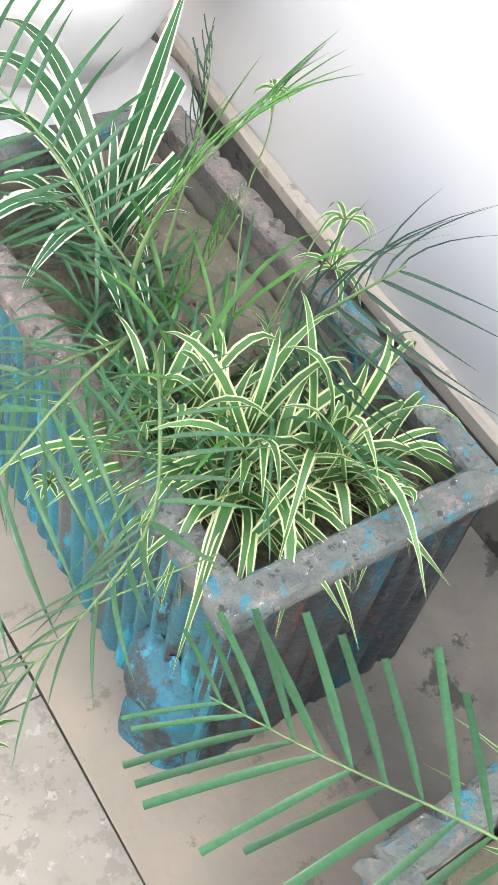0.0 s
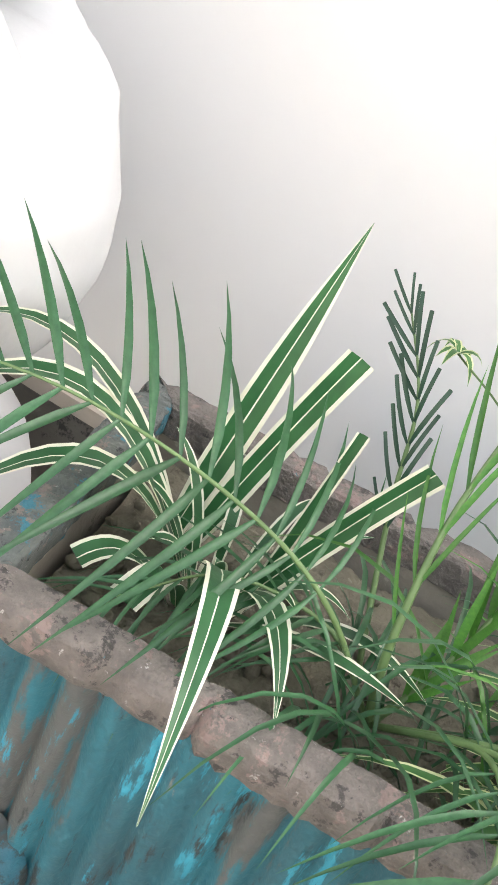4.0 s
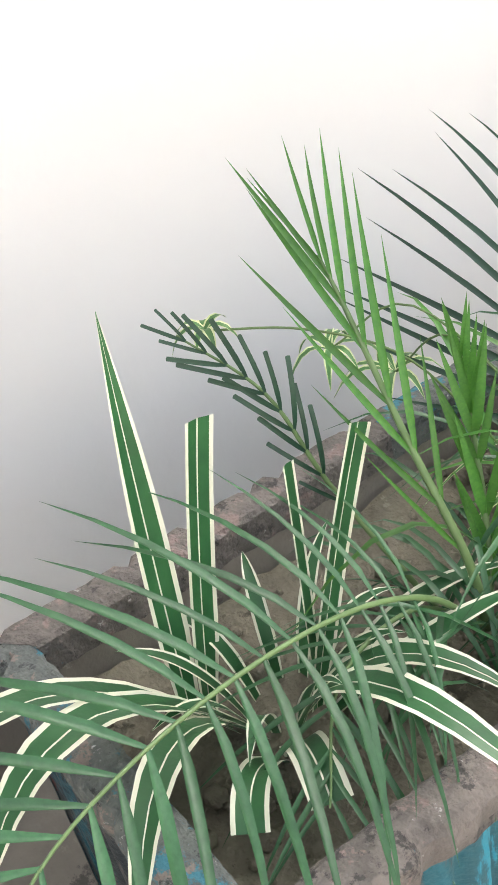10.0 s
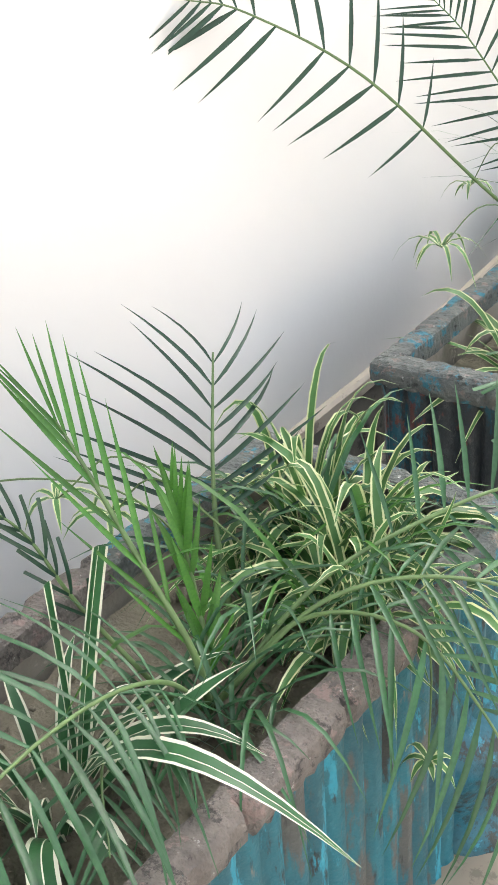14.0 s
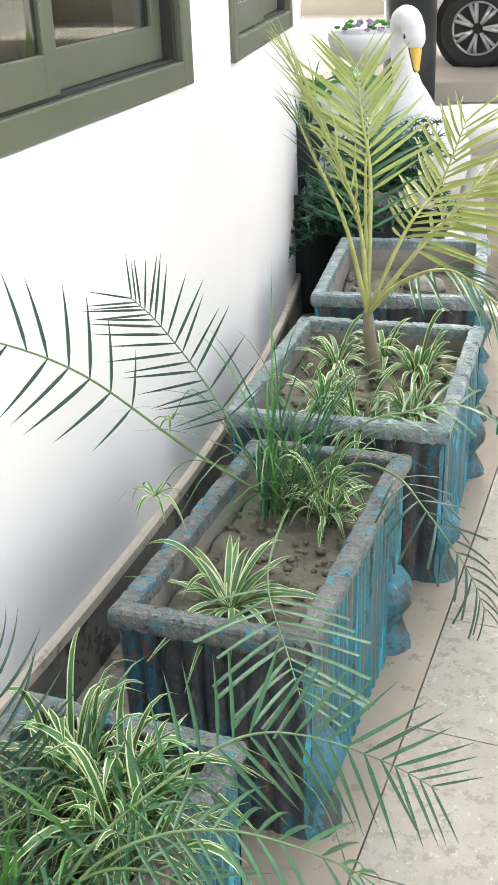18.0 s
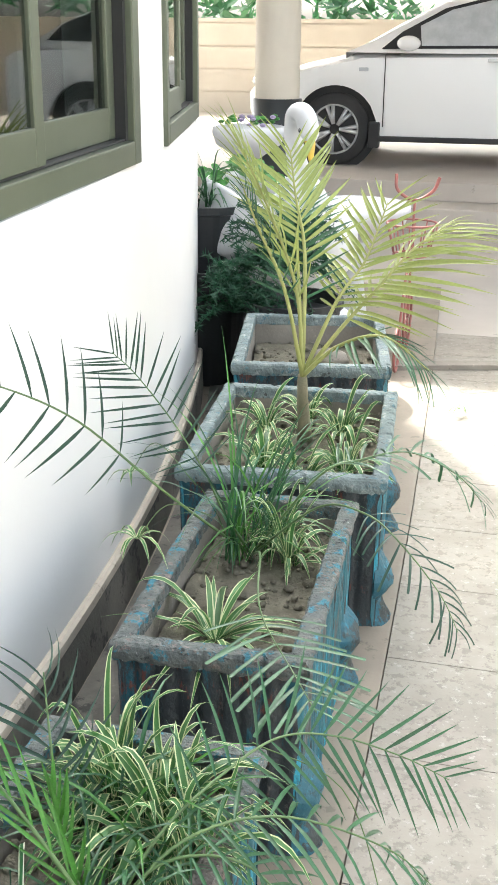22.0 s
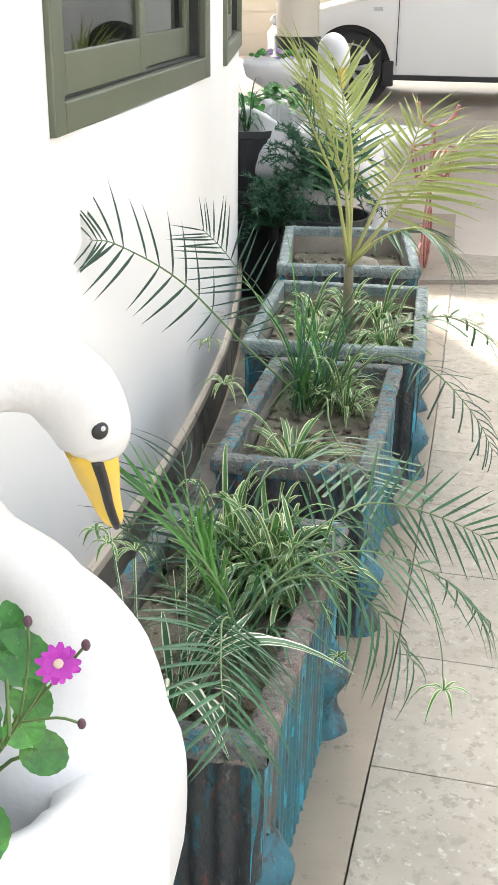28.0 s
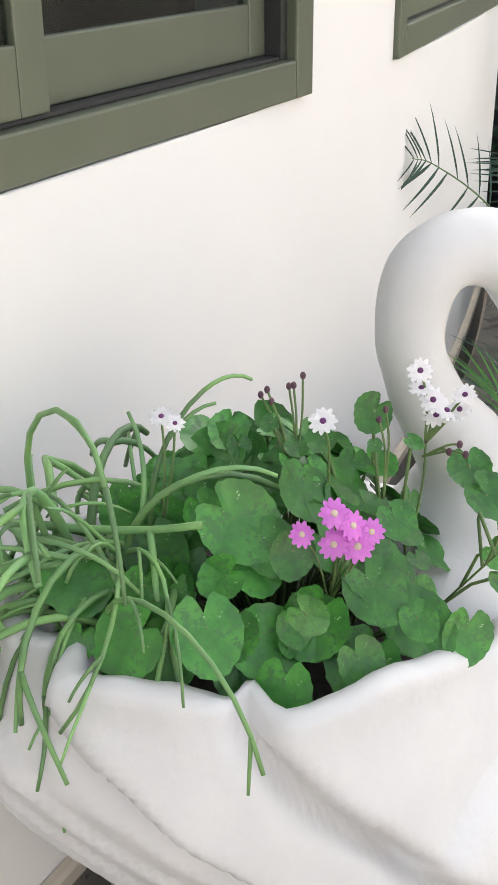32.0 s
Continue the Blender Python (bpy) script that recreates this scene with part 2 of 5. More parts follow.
M_WPET = leafmat("white_petal", (0.80, 0.79, 0.80), (0.76, 0.74, 0.78), rand=0.05)
M_LILAC = leafmat("lilac_blossom", (0.40, 0.33, 0.48), (0.30, 0.24, 0.38), rand=0.15)
M_PURP = mat("flower_disc_purple", (0.12, 0.03, 0.12), rough=0.8)
M_YELD = mat("flower_disc_cream", (0.60, 0.50, 0.38), rough=0.8)
M_COL = mat("column_paint", (0.62, 0.57, 0.48), (0.57, 0.52, 0.44), scale=2, rough=0.7)
# pale, so that the added yard walls throw light back
M_BSIDE = mat("pale_bounce_wall", (0.58, 0.56, 0.52), (0.52, 0.50, 0.46), scale=1.5, rough=0.85, bump=0.1)
M_BUD = mat("brown_bud", (0.10, 0.075, 0.05), (0.09, 0.03, 0.07), scale=60, rough=0.8)
M_SLATE = mat("dark_slate", (0.03, 0.034, 0.036), (0.022, 0.025, 0.027), scale=6, rough=0.4)
M_BWALL = mat("boundary_cream", (0.62, 0.565, 0.475), (0.57, 0.515, 0.43), scale=1.5, rough=0.8, bump=0.1)
M_PLAST = mat("black_pot_plastic", (0.02, 0.022, 0.024), rough=0.5)
M_DRIVE = mat("driveway_concrete", (0.50, 0.45, 0.40), (0.43, 0.385, 0.34), scale=1.6, rough=0.55, bump=0.1, spots=[((0.33, 0.30, 0.26), 0.62)], spot_scale=5)
M_ROOF = mat("roof_concrete", (0.5, 0.48, 0.45), rough=0.9)

M_GLASS = bpy.data.materials.new("window_glass")
M_GLASS.use_nodes = True
gb = M_GLASS.node_tree.nodes["Principled BSDF"]
gb.inputs["Base Color"].default_value = (0.28, 0.36, 0.33, 1)
gb.inputs["Roughness"].default_value = 0.02
gb.inputs["Transmission Weight"].default_value = 1.0
gb.inputs["IOR"].default_value = 1.5

# ---- mesh helpers ----
def finish(name, bm, mats, parent=None, smooth=False):
    me = bpy.data.meshes.new(name)
    bm.normal_update()
    bm.to_mesh(me)
    bm.free()
    for m in (mats if isinstance(mats, (list, tuple)) else [mats]):
        me.materials.append(m)
    if smooth:
        me.polygons.foreach_set("use_smooth", [True] * len(me.polygons))
    ob = new(name, me)
    if parent:
        ob.parent = parent
    return ob


def part(name, bm, material, parent, label="", smooth=False):
    ob = finish(name, bm, material, parent, smooth)
    return tagged(ob, label) if label else ob


def thing(name, label, category, at=(0, 0, 0), rot=0.0, group="", kind=""):
    ob = new(name)
    ob.empty_display_size = 0.05
    ob.matrix_world = pose(*at, 0, 0, rot)
    return tagged(ob, label, category, group, kind)


def box(bm, x0, x1, y0, y1, z0, z1, bevel=0.0, mi=0):
    vs = [bm.verts.new((x, y, z)) for z in (z0, z1) for y in (y0, y1) for x in (x0, x1)]
    fs = [bm.faces.new([vs[i] for i in q]) for q in ((0, 2, 3, 1), (4, 5, 7, 6), (0, 1, 5, 4), (2, 6, 7, 3), (0, 4, 6, 2), (1, 3, 7, 5))]
    for f in fs:
        f.material_index = mi
    if bevel:
        es = list({e for f in fs for e in f.edges})
        bmesh.ops.bevel(bm, geom=es, offset=bevel, segments=2, affect='EDGES', profile=0.6)
    return fs


def tube(bm, pts, radii, n=8, mi=0, cap=True):
    """A tube along pts with a radius at each."""
    pts = [Vector(p) for p in pts]
    rings = []
    side = None
    for i, p in enumerate(pts):
        d = (pts[min(i + 1, len(pts) - 1)] - pts[max(i - 1, 0)]).normalized()
        if side is None:
            side = d.orthogonal().normalized()
        side = (side - d * side.dot(d)).normalized()
        up = d.cross(side)
        r = radii[i] if isinstance(radii, (list, tuple)) else radii
        rings.append([bm.verts.new(p + r * (math.cos(a) * side + math.sin(a) * up)) for a in (2 * math.pi * k / n for k in range(n))])
    for a, b in zip(rings, rings[1:]):
        for k in range(n):
            bm.faces.new((a[k], a[(k + 1) % n], b[(k + 1) % n], b[k])).material_index = mi
    if cap:
        bm.faces.new(rings[0][::-1]).material_index = mi
        bm.faces.new(rings[-1]).material_index = mi
    return rings


def lathe(bm, profile, n=32, center=(0, 0), mi=0):
    rings = [[bm.verts.new((center[0] + r * math.cos(2 * math.pi * k / n), center[1] + r * math.sin(2 * math.pi * k / n), z)) for k in range(n)] for r, z in profile]
    for a, b in zip(rings, rings[1:]):
        for k in range(n):
            bm.faces.new((a[k], a[(k + 1) % n], b[(k + 1) % n], b[k])).material_index = mi
    return rings


def bez(p0, p1, p2, n):
    p0, p1, p2 = Vector(p0), Vector(p1), Vector(p2)
    return [(1 - t) ** 2 * p0 + 2 * t * (1 - t) * p1 + t * t * p2 for t in (i / n for i in range(n + 1))]


def spline(pts, n):
    """Catmull-Rom through pts, n steps a span."""
    P = [Vector(p) for p in pts]
    P = [2 * P[0] - P[1]] + P + [2 * P[-1] - P[-2]]
    out = []
    for a, b, c, d in zip(P, P[1:], P[2:], P[3:]):
        for i in range(n):
            t = i / n
            out.append(0.5 * ((2 * b) + (c - a) * t + (2 * a - 5 * b + 4 * c - d) * t * t + (3 * b - a - 3 * c + d) * t ** 3))
    out.append(P[-2])
    return out


def ribbon(bm, line, width, cols, fold=0.25, up=(0, 0, 1), cut=False, twist=0.0):
    """A strap leaf along line: rows of stripes, folded along its middle. cols: (edge position 0..1, material index) stripes on each half."""
    n = len(line) - 1
    up = Vector(up)
    rows = []
    xs = [-1] + [-c[0] for c in cols] + [0] + [c[0] for c in reversed(cols)] + [1]
    for i, p in enumerate(line):
        d = (line[min(i + 1, n)] - line[max(i - 1, 0)]).normalized()
        s = d.cross(up)
        if s.length < 0.05:
            s = d.orthogonal()
        s.normalize()
        nrm = s.cross(d)
        if twist:
            q = Matrix.Rotation(twist * i / n, 3, d)
            s, nrm = q @ s, q @ nrm
        t = i / n
        w = width * (min(1, 0.55 + 1.8 * t) if t < 0.25 else 1.0)
        if not cut:
            w *= max(0.02, (1 - max(0, (t - 0.45) / 0.55) ** 1.7))
        rows.append([bm.verts.new(p + s * x * w * 0.5 + nrm * abs(x) * w * 0.5 * fold) for x in xs])
    k = len(xs) - 1
    idx = []
    for j in range(k):
        mid = (xs[j] + xs[j + 1]) / 2
        e = abs(mid)
        mi = cols[-1][2] if len(cols[-1]) > 2 else 0
        for c in cols:
            if e > c[0]:
                mi = c[1]
                break
        idx.append(mi)
    for a, b in zip(rows, rows[1:]):
        for j in range(k):
            f = bm.faces.new((a[j], a[j + 1], b[j + 1], b[j]))
            f.material_index = idx[j]
            f.smooth = True


def leaflet_mesh(name, material, length=1.0, width=0.062, bend=0.12, seg=5, blunt=False):
    """One palm leaflet along +x, folded, unit length."""
    bm = bmesh.new()
    rows = []
    for i in range(seg + 1):
        t = i / seg
        w = width * (0.35 + 0.65 * min(1, t / 0.2)) * (1 - max(0, (t - 0.35) / 0.65) ** 1.6) + 0.0015
        if blunt:
            w = width * min(1, 0.4 + 2 * t) * (1 - 0.15 * t)
        z = -bend * t * t
        rows.append([bm.verts.new((length * t, -w / 2, z + w * 0.22)), bm.verts.new((length * t, 0, z)), bm.verts.new((length * t, w / 2, z + w * 0.22))])
    for a, b in zip(rows, rows[1:]):
        for j in range(2):
            bm.faces.new((a[j], a[j + 1], b[j + 1], b[j])).smooth = True
    me = bpy.data.meshes.new(name)
    bm.to_mesh(me)
    bm.free()
    me.materials.append(material)
    return me


LEAFLETS = {}
def leaflet_for(material, bend, blunt=False):
    key = (material.name, round(bend, 1), blunt)
    if key not in LEAFLETS:
        LEAFLETS[key] = leaflet_mesh("leaflet", material, bend=round(bend, 1), blunt=blunt)
    return LEAFLETS[key]


def frond(parent, ctrl, pairs, length, material, stalk, start=0.25, wide=1.0, angle=48, lift=0.25, bend=0.25, rad=0.0045, seed=1, normal=None, blunt=False):
    """A feather frond: a tapering rachis through ctrl, leaflets in pairs as objects under it."""
    rng = random.Random(seed)
    line = spline(ctrl, 7)
    bm = bmesh.new()
    n = len(line)
    tube(bm, line, [rad * (1 - 0.75 * i / (n - 1)) for i in range(n)], n=6)
    fr = part("frond", bm, stalk, parent, smooth=True)
    for k in range(pairs):
        t = start + (1 - start) * (k + 0.5) / pairs
        f = t * (n - 1)
        i = min(int(f), n - 2)
        p = line[i].lerp(line[i + 1], f - i)
        d = (line[min(i + 2, n - 1)] - line[max(i - 1, 0)]).normalized()
        up = Vector(normal) if normal else Vector((0, 0, 1))
        s = d.cross(up)
        if s.length < 0.1:
            s = d.cross(Vector((1, 0, 0)))
        s.normalize()
        nr = s.cross(d)
        u = (t - start) / (1 - start)
        ln = length * (0.55 + 0.9 * u - 1.05 * u * u) * 1.25
        ang = radians(angle * (1.25 - 0.65 * u))
        for sg in (-1, 1):
            if rng.random() < 0.04:
                continue
            a = ang + radians(rng.uniform(-6, 6))
            x = (d * math.cos(a) + s * sg * math.sin(a) + nr * (lift + rng.uniform(-0.12, 0.12))).normalized()
            z = (nr - x * nr.dot(x)).normalized()
            y = z.cross(x)
            L = ln * rng.uniform(0.86, 1.08)
            me = leaflet_for(material, bend * rng.choice((0.6, 1.0, 1.4)), blunt)
            ob = new("leaflet", me)
            ob.parent = fr
            m = Matrix.Identity(4)
            for c, v, sc in ((0, x, L), (1, y, L * wide), (2, z, L)):
                for r in range(3):
                    m[r][c] = v[r] * sc
            m.translation = p
            ob.matrix_basis = m
    return fr


def strap_leaf(parent, base, mid, tip, width, mats, cut=False, name="leaf", fold=0.25, n=10, up=(0, 0, 1), stripes=((0.62, 1, 0),), twist=0.0):
    bm = bmesh.new()
    ribbon(bm, bez(base, mid, tip, n), width, list(stripes), fold=fold, cut=cut, up=up, twist=twist)
    return part(name, bm, mats, parent, smooth=True)


def spider_plant(at, leaves, length, seed, mats=None, group="spider plants", tall=0.5, label="variegated spider plant with cream-edged arching leaves in soil", width=0.016, mess=0.4):
    rng = random.Random(seed)
    root = thing("spider_plant", label, "plant", group=group)
    for k in range(leaves):
        a = 2 * math.pi * (k * 0.382 + rng.uniform(-0.04, 0.04))
        L = length * rng.uniform(0.65, 1.15)
        h = tall * L * rng.uniform(0.7, 1.25) * (1.5 if k % 4 == 0 else 1.0)
        out = L * rng.uniform(0.75, 1.0) * (0.6 if k % 4 == 0 else 1.0)
        b = Vector(at) + Vector((math.cos(a), math.sin(a), 0)) * 0.008 + Vector((rng.uniform(-1, 1), rng.uniform(-1, 1), 0)) * 0.03 * mess
        a += rng.uniform(-0.7, 0.7) * mess
        tip = Vector(at) + Vector((math.cos(a) * out, math.sin(a) * out, rng.uniform(-0.02, 0.05) + (h * 0.8 if k % 4 == 0 else 0)))
        mid = Vector(at) + Vector((math.cos(a) * out * rng.uniform(0.3, 0.6), math.sin(a) * out * rng.uniform(0.3, 0.6), h * rng.uniform(0.8, 1.5))) + Vector((rng.uniform(-1, 1), rng.uniform(-1, 1), 0)) * 0.04 * mess
        strap_leaf(root, b, mid, tip, width * rng.uniform(0.8, 1.2), mats or [M_SPG, M_SPY], n=8, twist=rng.uniform(-0.5, 0.5), stripes=((rng.uniform(0.60, 0.76), 1, 0),))
    return root


def plantlet(at, seed, n=7, size=0.05, stalk=None):
    rng = random.Random(seed)
    root = thing("spider_plantlet", "small hanging spider plantlet with pale striped leaves", "plant", group="plantlets")
    for k in range(n):
        a = 2 * math.pi * k / n + rng.uniform(-0.3, 0.3)
        L = size * rng.uniform(0.7, 1.3)
        strap_leaf(root, at, Vector(at) + Vector((math.cos(a) * L * 0.6, math.sin(a) * L * 0.6, L * 0.5)), Vector(at) + Vector((math.cos(a) * L, math.sin(a) * L, -L * rng.uniform(0.1, 0.7))), 0.008, [M_SPG, M_SPY], n=5)
    if stalk:
        bm = bmesh.new()
        tube(bm, spline(list(stalk) + [at], 6), 0.0010, n=5)
        part("runner", bm, M_STEM, root, smooth=True)
    return root

# ---- ground ----
bm = bmesh.new()
box(bm, -40, 60, -40, 80, -0.5, -0.032)
tagged(finish("ground", bm, M_DRIVE), "pale worn concrete ground", "ground", kind="structure")

STRIP_X = 0.085
bm = bmesh.new()
rows_ = []
def strip_edge(y):
    return STRIP_X - 0.03 * max(0, y - 0.8) ** 1.35 if y > 0.8 else STRIP_X + 0.02 * max(0, 0.4 - y)
for i in range(61):
    y = -4 + 10 * i / 60
    rows_.append([bm.verts.new((-1.6, y, 0.0)), bm.verts.new((strip_edge(y), y, 0.0)), bm.verts.new((strip_edge(y), y, -0.03)), bm.verts.new((-1.6, y, -0.03))])
for a, b in zip(rows_, rows_[1:]):
    for k in range(4):
        bm.faces.new((a[k], a[(k + 1) % 4], b[(k + 1) % 4], b[k]))
tagged(finish("planting_strip", bm, M_STRIP), "worn cement strip along the wall base", "pavement", kind="structure")

bm = bmesh.new()
rows_ = []
for i in range(91):
    y = -0.9 + 4.7 * i / 90
    row = []
    for u in (0.0, 0.25, 0.5, 0.75, 1.0):
        xa, xb = -0.585 - 0.040 * max(0, y - 0.6) ** 2, -0.20 - 0.030 * max(0, y - 1.4) ** 2
        row.append(bm.verts.new((xa + (xb - xa) * u, y, 0.004 + 0.010 * (0.5 + 0.5 * noise.noise(Vector((y * 9, u * 5, 2)))) * min(1, 8 * u * (1 - u)))))
    rows_.append(row)
for a, b in zip(rows_, rows_[1:]):
    for k in range(4):
        bm.faces.new((a[k], a[k + 1], b[k + 1], b[k]))
bmesh.ops.recalc_face_normals(bm, faces=bm.faces)
tagged(finish("earth_bed", bm, M_DCEM, smooth=True), "dark blotchy cement in the gap behind the planters", "ground", kind="structure")

# tiles of the path, one after another beyond the strip
path_root = thing("pavement", "large mottled terrazzo paving tiles with dark joints", "pavement", kind="structure")
TW, TL = 0.40, 0.40
for j in range(-6, 12):
    y0 = j * TL + 0.12
    for i in range(9):
        e = strip_edge(y0 + TL / 2) + 0.002
        x0 = e + i * TW
        bm = bmesh.new()
        g = 0.0014
        za = -0.001 - 0.0015 * ((i * 7 + j * 3) % 3)
        sl = strip_edge(y0) - strip_edge(y0 + TL / 2)
        sh = strip_edge(y0 + TL) - strip_edge(y0 + TL / 2)
        c = [(x0 + g + sl, y0 + g), (x0 + TW - g + sl, y0 + g), (x0 + TW - g + sh, y0 + TL - g), (x0 + g + sh, y0 + TL - g)]
        lo = [bm.verts.new((x, y, -0.03)) for x, y in c]
        hi = [bm.verts.new((x, y, za)) for x, y in c]
        bm.faces.new(hi)
        for k in range(4):
            bm.faces.new((lo[k], lo[(k + 1) % 4], hi[(k + 1) % 4], hi[k]))
        part("tile", bm, M_TILE, path_root)

# ---- the curved white wall with its windows ----
R_WALL = 11.9
def wall_x(y):
    return -0.61 - (R_WALL - math.sqrt(R_WALL ** 2 - (y - 0.6) ** 2))
SILL, HEAD = 1.12, 2.35
WINS = [(-1.10, 0.275), (0.755, 2.14), (2.54, 3.66)]
WALL_T, WALL_TOP = 0.20, 4.6
cuts = sorted({-6.0, 7.4} | {v for w in WINS for v in w} | {round(-6 + 0.2 * k, 3) for k in range(68) if -6 + 0.2 * k < 7.4})
zs = [0.0, 0.16, SILL, HEAD, WALL_TOP]
bm = bmesh.new()
def wvert(y, z, inner, cache={}):
    k = (round(y, 4), z, inner)
    if k not in cache:
        cache[k] = bm.verts.new((wall_x(y) - (WALL_T if inner else 0), y, z))
    return cache[k]
for ya, yb in zip(cuts, cuts[1:]):
    for za, zb in zip(zs, zs[1:]):
        hole = za == SILL and any(a - 1e-6 <= ya and yb <= b + 1e-6 for a, b in WINS)
        if hole:
            continue
        bm.faces.new((wvert(ya, za, 0), wvert(yb, za, 0), wvert(yb, zb, 0), wvert(ya, zb, 0)))
        bm.faces.new((wvert(ya, za, 1), wvert(ya, zb, 1), wvert(yb, zb, 1), wvert(yb, za, 1)))
for a, b in WINS:
    seg = [y for y in cuts if a <= y <= b]
    for ya, yb in zip(seg, seg[1:]):
        bm.faces.new((wvert(ya, SILL, 0), wvert(ya, SILL, 1), wvert(yb, SILL, 1), wvert(yb, SILL, 0)))
        bm.faces.new((wvert(ya, HEAD, 0), wvert(yb, HEAD, 0), wvert(yb, HEAD, 1), wvert(ya, HEAD, 1)))
    for y in (a, b):
        bm.faces.new((wvert(y, SILL, 0), wvert(y, HEAD, 0), wvert(y, HEAD, 1), wvert(y, SILL, 1)))
for z in (WALL_TOP,):
    for ya, yb in zip(cuts, cuts[1:]):
        bm.faces.new((wvert(ya, z, 0), wvert(yb, z, 0), wvert(yb, z, 1), wvert(ya, z, 1)))
for y in (cuts[0], cuts[-1]):
    for za, zb in zip(zs, zs[1:]):
        bm.faces.new((wvert(y, za, 0), wvert(y, zb, 0), wvert(y, zb, 1), wvert(y, za, 1)))
bmesh.ops.recalc_face_normals(bm, faces=bm.faces)
wall = tagged(finish("wall_house", bm, M_WALL, smooth=False), "smooth white painted curved house wall", "wall", kind="structure")
wall.data.polygons.foreach_set("use_smooth", [abs(p.normal.z) < 0.5 for p in wall.data.polygons])
wm = wall.modifiers.new("split", 'EDGE_SPLIT')
wm.split_angle = radians(30)

def sweep_wall(name, prof, material, y0, y1, label, cat, n=60):
    bm = bmesh.new()
    rows = []
    for i in range(n + 1):
        y = y0 + (y1 - y0) * i / n
        rows.append([bm.verts.new((wall_x(y) + dx, y, z)) for dx, z in prof])
    m = len(prof)
    for a, b in zip(rows, rows[1:]):
        for k in range(m):
            bm.faces.new((a[k], a[(k + 1) % m], b[(k + 1) % m], b[k]))
    bm.faces.new(rows[0]); bm.faces.new(rows[-1][::-1])
    bmesh.ops.recalc_face_normals(bm, faces=bm.faces)
    return tagged(finish(name, bm, material), label, cat, kind="structure")
sweep_wall("baseboard", [(0.002, 0.146), (0.022, 0.146), (0.021, 0.168), (0.014, 0.174), (0.002, 0.174)], M_CREAM, -5.9, 7.2, "thin cream band along the wall base", "baseboard")
sweep_wall("trim", [(0.002, 0.001), (0.024, 0.001), (0.019, 0.144), (0.002, 0.144)], M_DCEM, -5.9, 7.2, "dark blotchy grey cement plinth below the cream band", "plinth")

# unseen room behind the windows, its dimness painted as near-black colour
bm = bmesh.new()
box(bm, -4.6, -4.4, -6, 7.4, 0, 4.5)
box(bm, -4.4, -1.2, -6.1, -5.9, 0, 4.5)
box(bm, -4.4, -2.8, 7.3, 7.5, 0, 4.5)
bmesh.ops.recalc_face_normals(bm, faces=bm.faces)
tagged(finish("wall_room", bm, M_ROOM), "unseen inner room wall coloured dark for the unlit interior", "wall", kind="structure")
bm = bmesh.new()
rows_ = [[bm.verts.new((wall_x(y) - 0.01, y, 4.62)), bm.verts.new((-4.7, y, 4.62)), bm.verts.new((-4.7, y, 4.80)), bm.verts.new((wall_x(y) - 0.01, y, 4.80))] for y in [-6.1 + 0.45 * k for k in range(31)]]
for a, b in zip(rows_, rows_[1:]):
    for k in range(4):
        bm.faces.new((a[k], a[(k + 1) % 4], b[(k + 1) % 4], b[k]))
bm.faces.new(rows_[0]); bm.faces.new(rows_[-1])
tagged(finish("roof", bm, M_ROOF), "flat concrete house roof", "roof", kind="structure")
# floor and ceiling are added out of sight, coloured dark behind the panes
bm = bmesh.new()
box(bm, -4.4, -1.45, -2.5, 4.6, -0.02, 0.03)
tagged(finish("floor", bm, M_ROOM), "added indoor floor slab coloured dark for the unlit interior", "floor", kind="structure")
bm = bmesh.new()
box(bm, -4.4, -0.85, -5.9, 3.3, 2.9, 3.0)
tagged(finish("ceiling", bm, M_ROOM), "added room ceiling coloured dark for the unlit interior", "ceiling", kind="structure")


def window(k, a, b):
    """A two-leaf sliding window in an olive aluminium frame, set in its opening."""
    xa, xb = wall_x(a), wall_x(b)
    root = thing("window_%d" % k, "olive-grey aluminium sliding window with dark reflecting panes", "window", kind="structure")
    d = Vector((xb - xa, b - a, 0))
    W = d.length
    root.matrix_world = Matrix.Translation((xa, a, SILL)) @ Matrix.Rotation(math.atan2(d.x, d.y) * -1, 4, 'Z')
    Hh = HEAD - SILL
    F = 0.062
    for nm, q in (("frame", (0.0, F, 0.0, Hh)), ("frame", (W - F, W, 0.0, Hh)), ("frame", (F, W - F, 0.0, F)), ("frame", (F, W - F, Hh - F, Hh))):
        bm = bmesh.new()
        box(bm, -0.085, 0.014, q[0] + 0.0012, q[1] - 0.0012, q[2] + 0.0012, q[3] - 0.0012, bevel=0.004)
        part(nm, bm, M_ALU, root)
    bm = bmesh.new()
    box(bm, -0.07, -0.006, F, W - F, F, F + 0.005)
    box(bm, -0.07, -0.004, W - F - 0.022, W - F, F, Hh - F)
    part("track", bm, M_ALUD, root)
    for s, (y0, y1, xo) in enumerate(((F + 0.002, W * 0.515, -0.002), (W * 0.47, W - F - 0.024, -0.030))):
        bm = bmesh.new()
        S = 0.052
        lowr = 0.084
        for q in ((y0, y0 + S, F + 0.006, Hh - F), (y1 - S, y1, F + 0.006, Hh - F), (y0 + S, y1 - S, F + 0.006, F + lowr), (y0 + S, y1 - S, Hh - F - S, Hh - F)):
            box(bm, xo - 0.024, xo, *q, bevel=0.003)
        sash = part("sash", bm, M_ALU, root)
        bm = bmesh.new()
        box(bm, xo - 0.014, xo - 0.009, y0 + S - 0.004, y1 - S + 0.004, F + lowr - 0.004, Hh - F - S + 0.004)
        pane = part("pane", bm, M_GLASS, sash)
        pane.visible_shadow = False
    return root
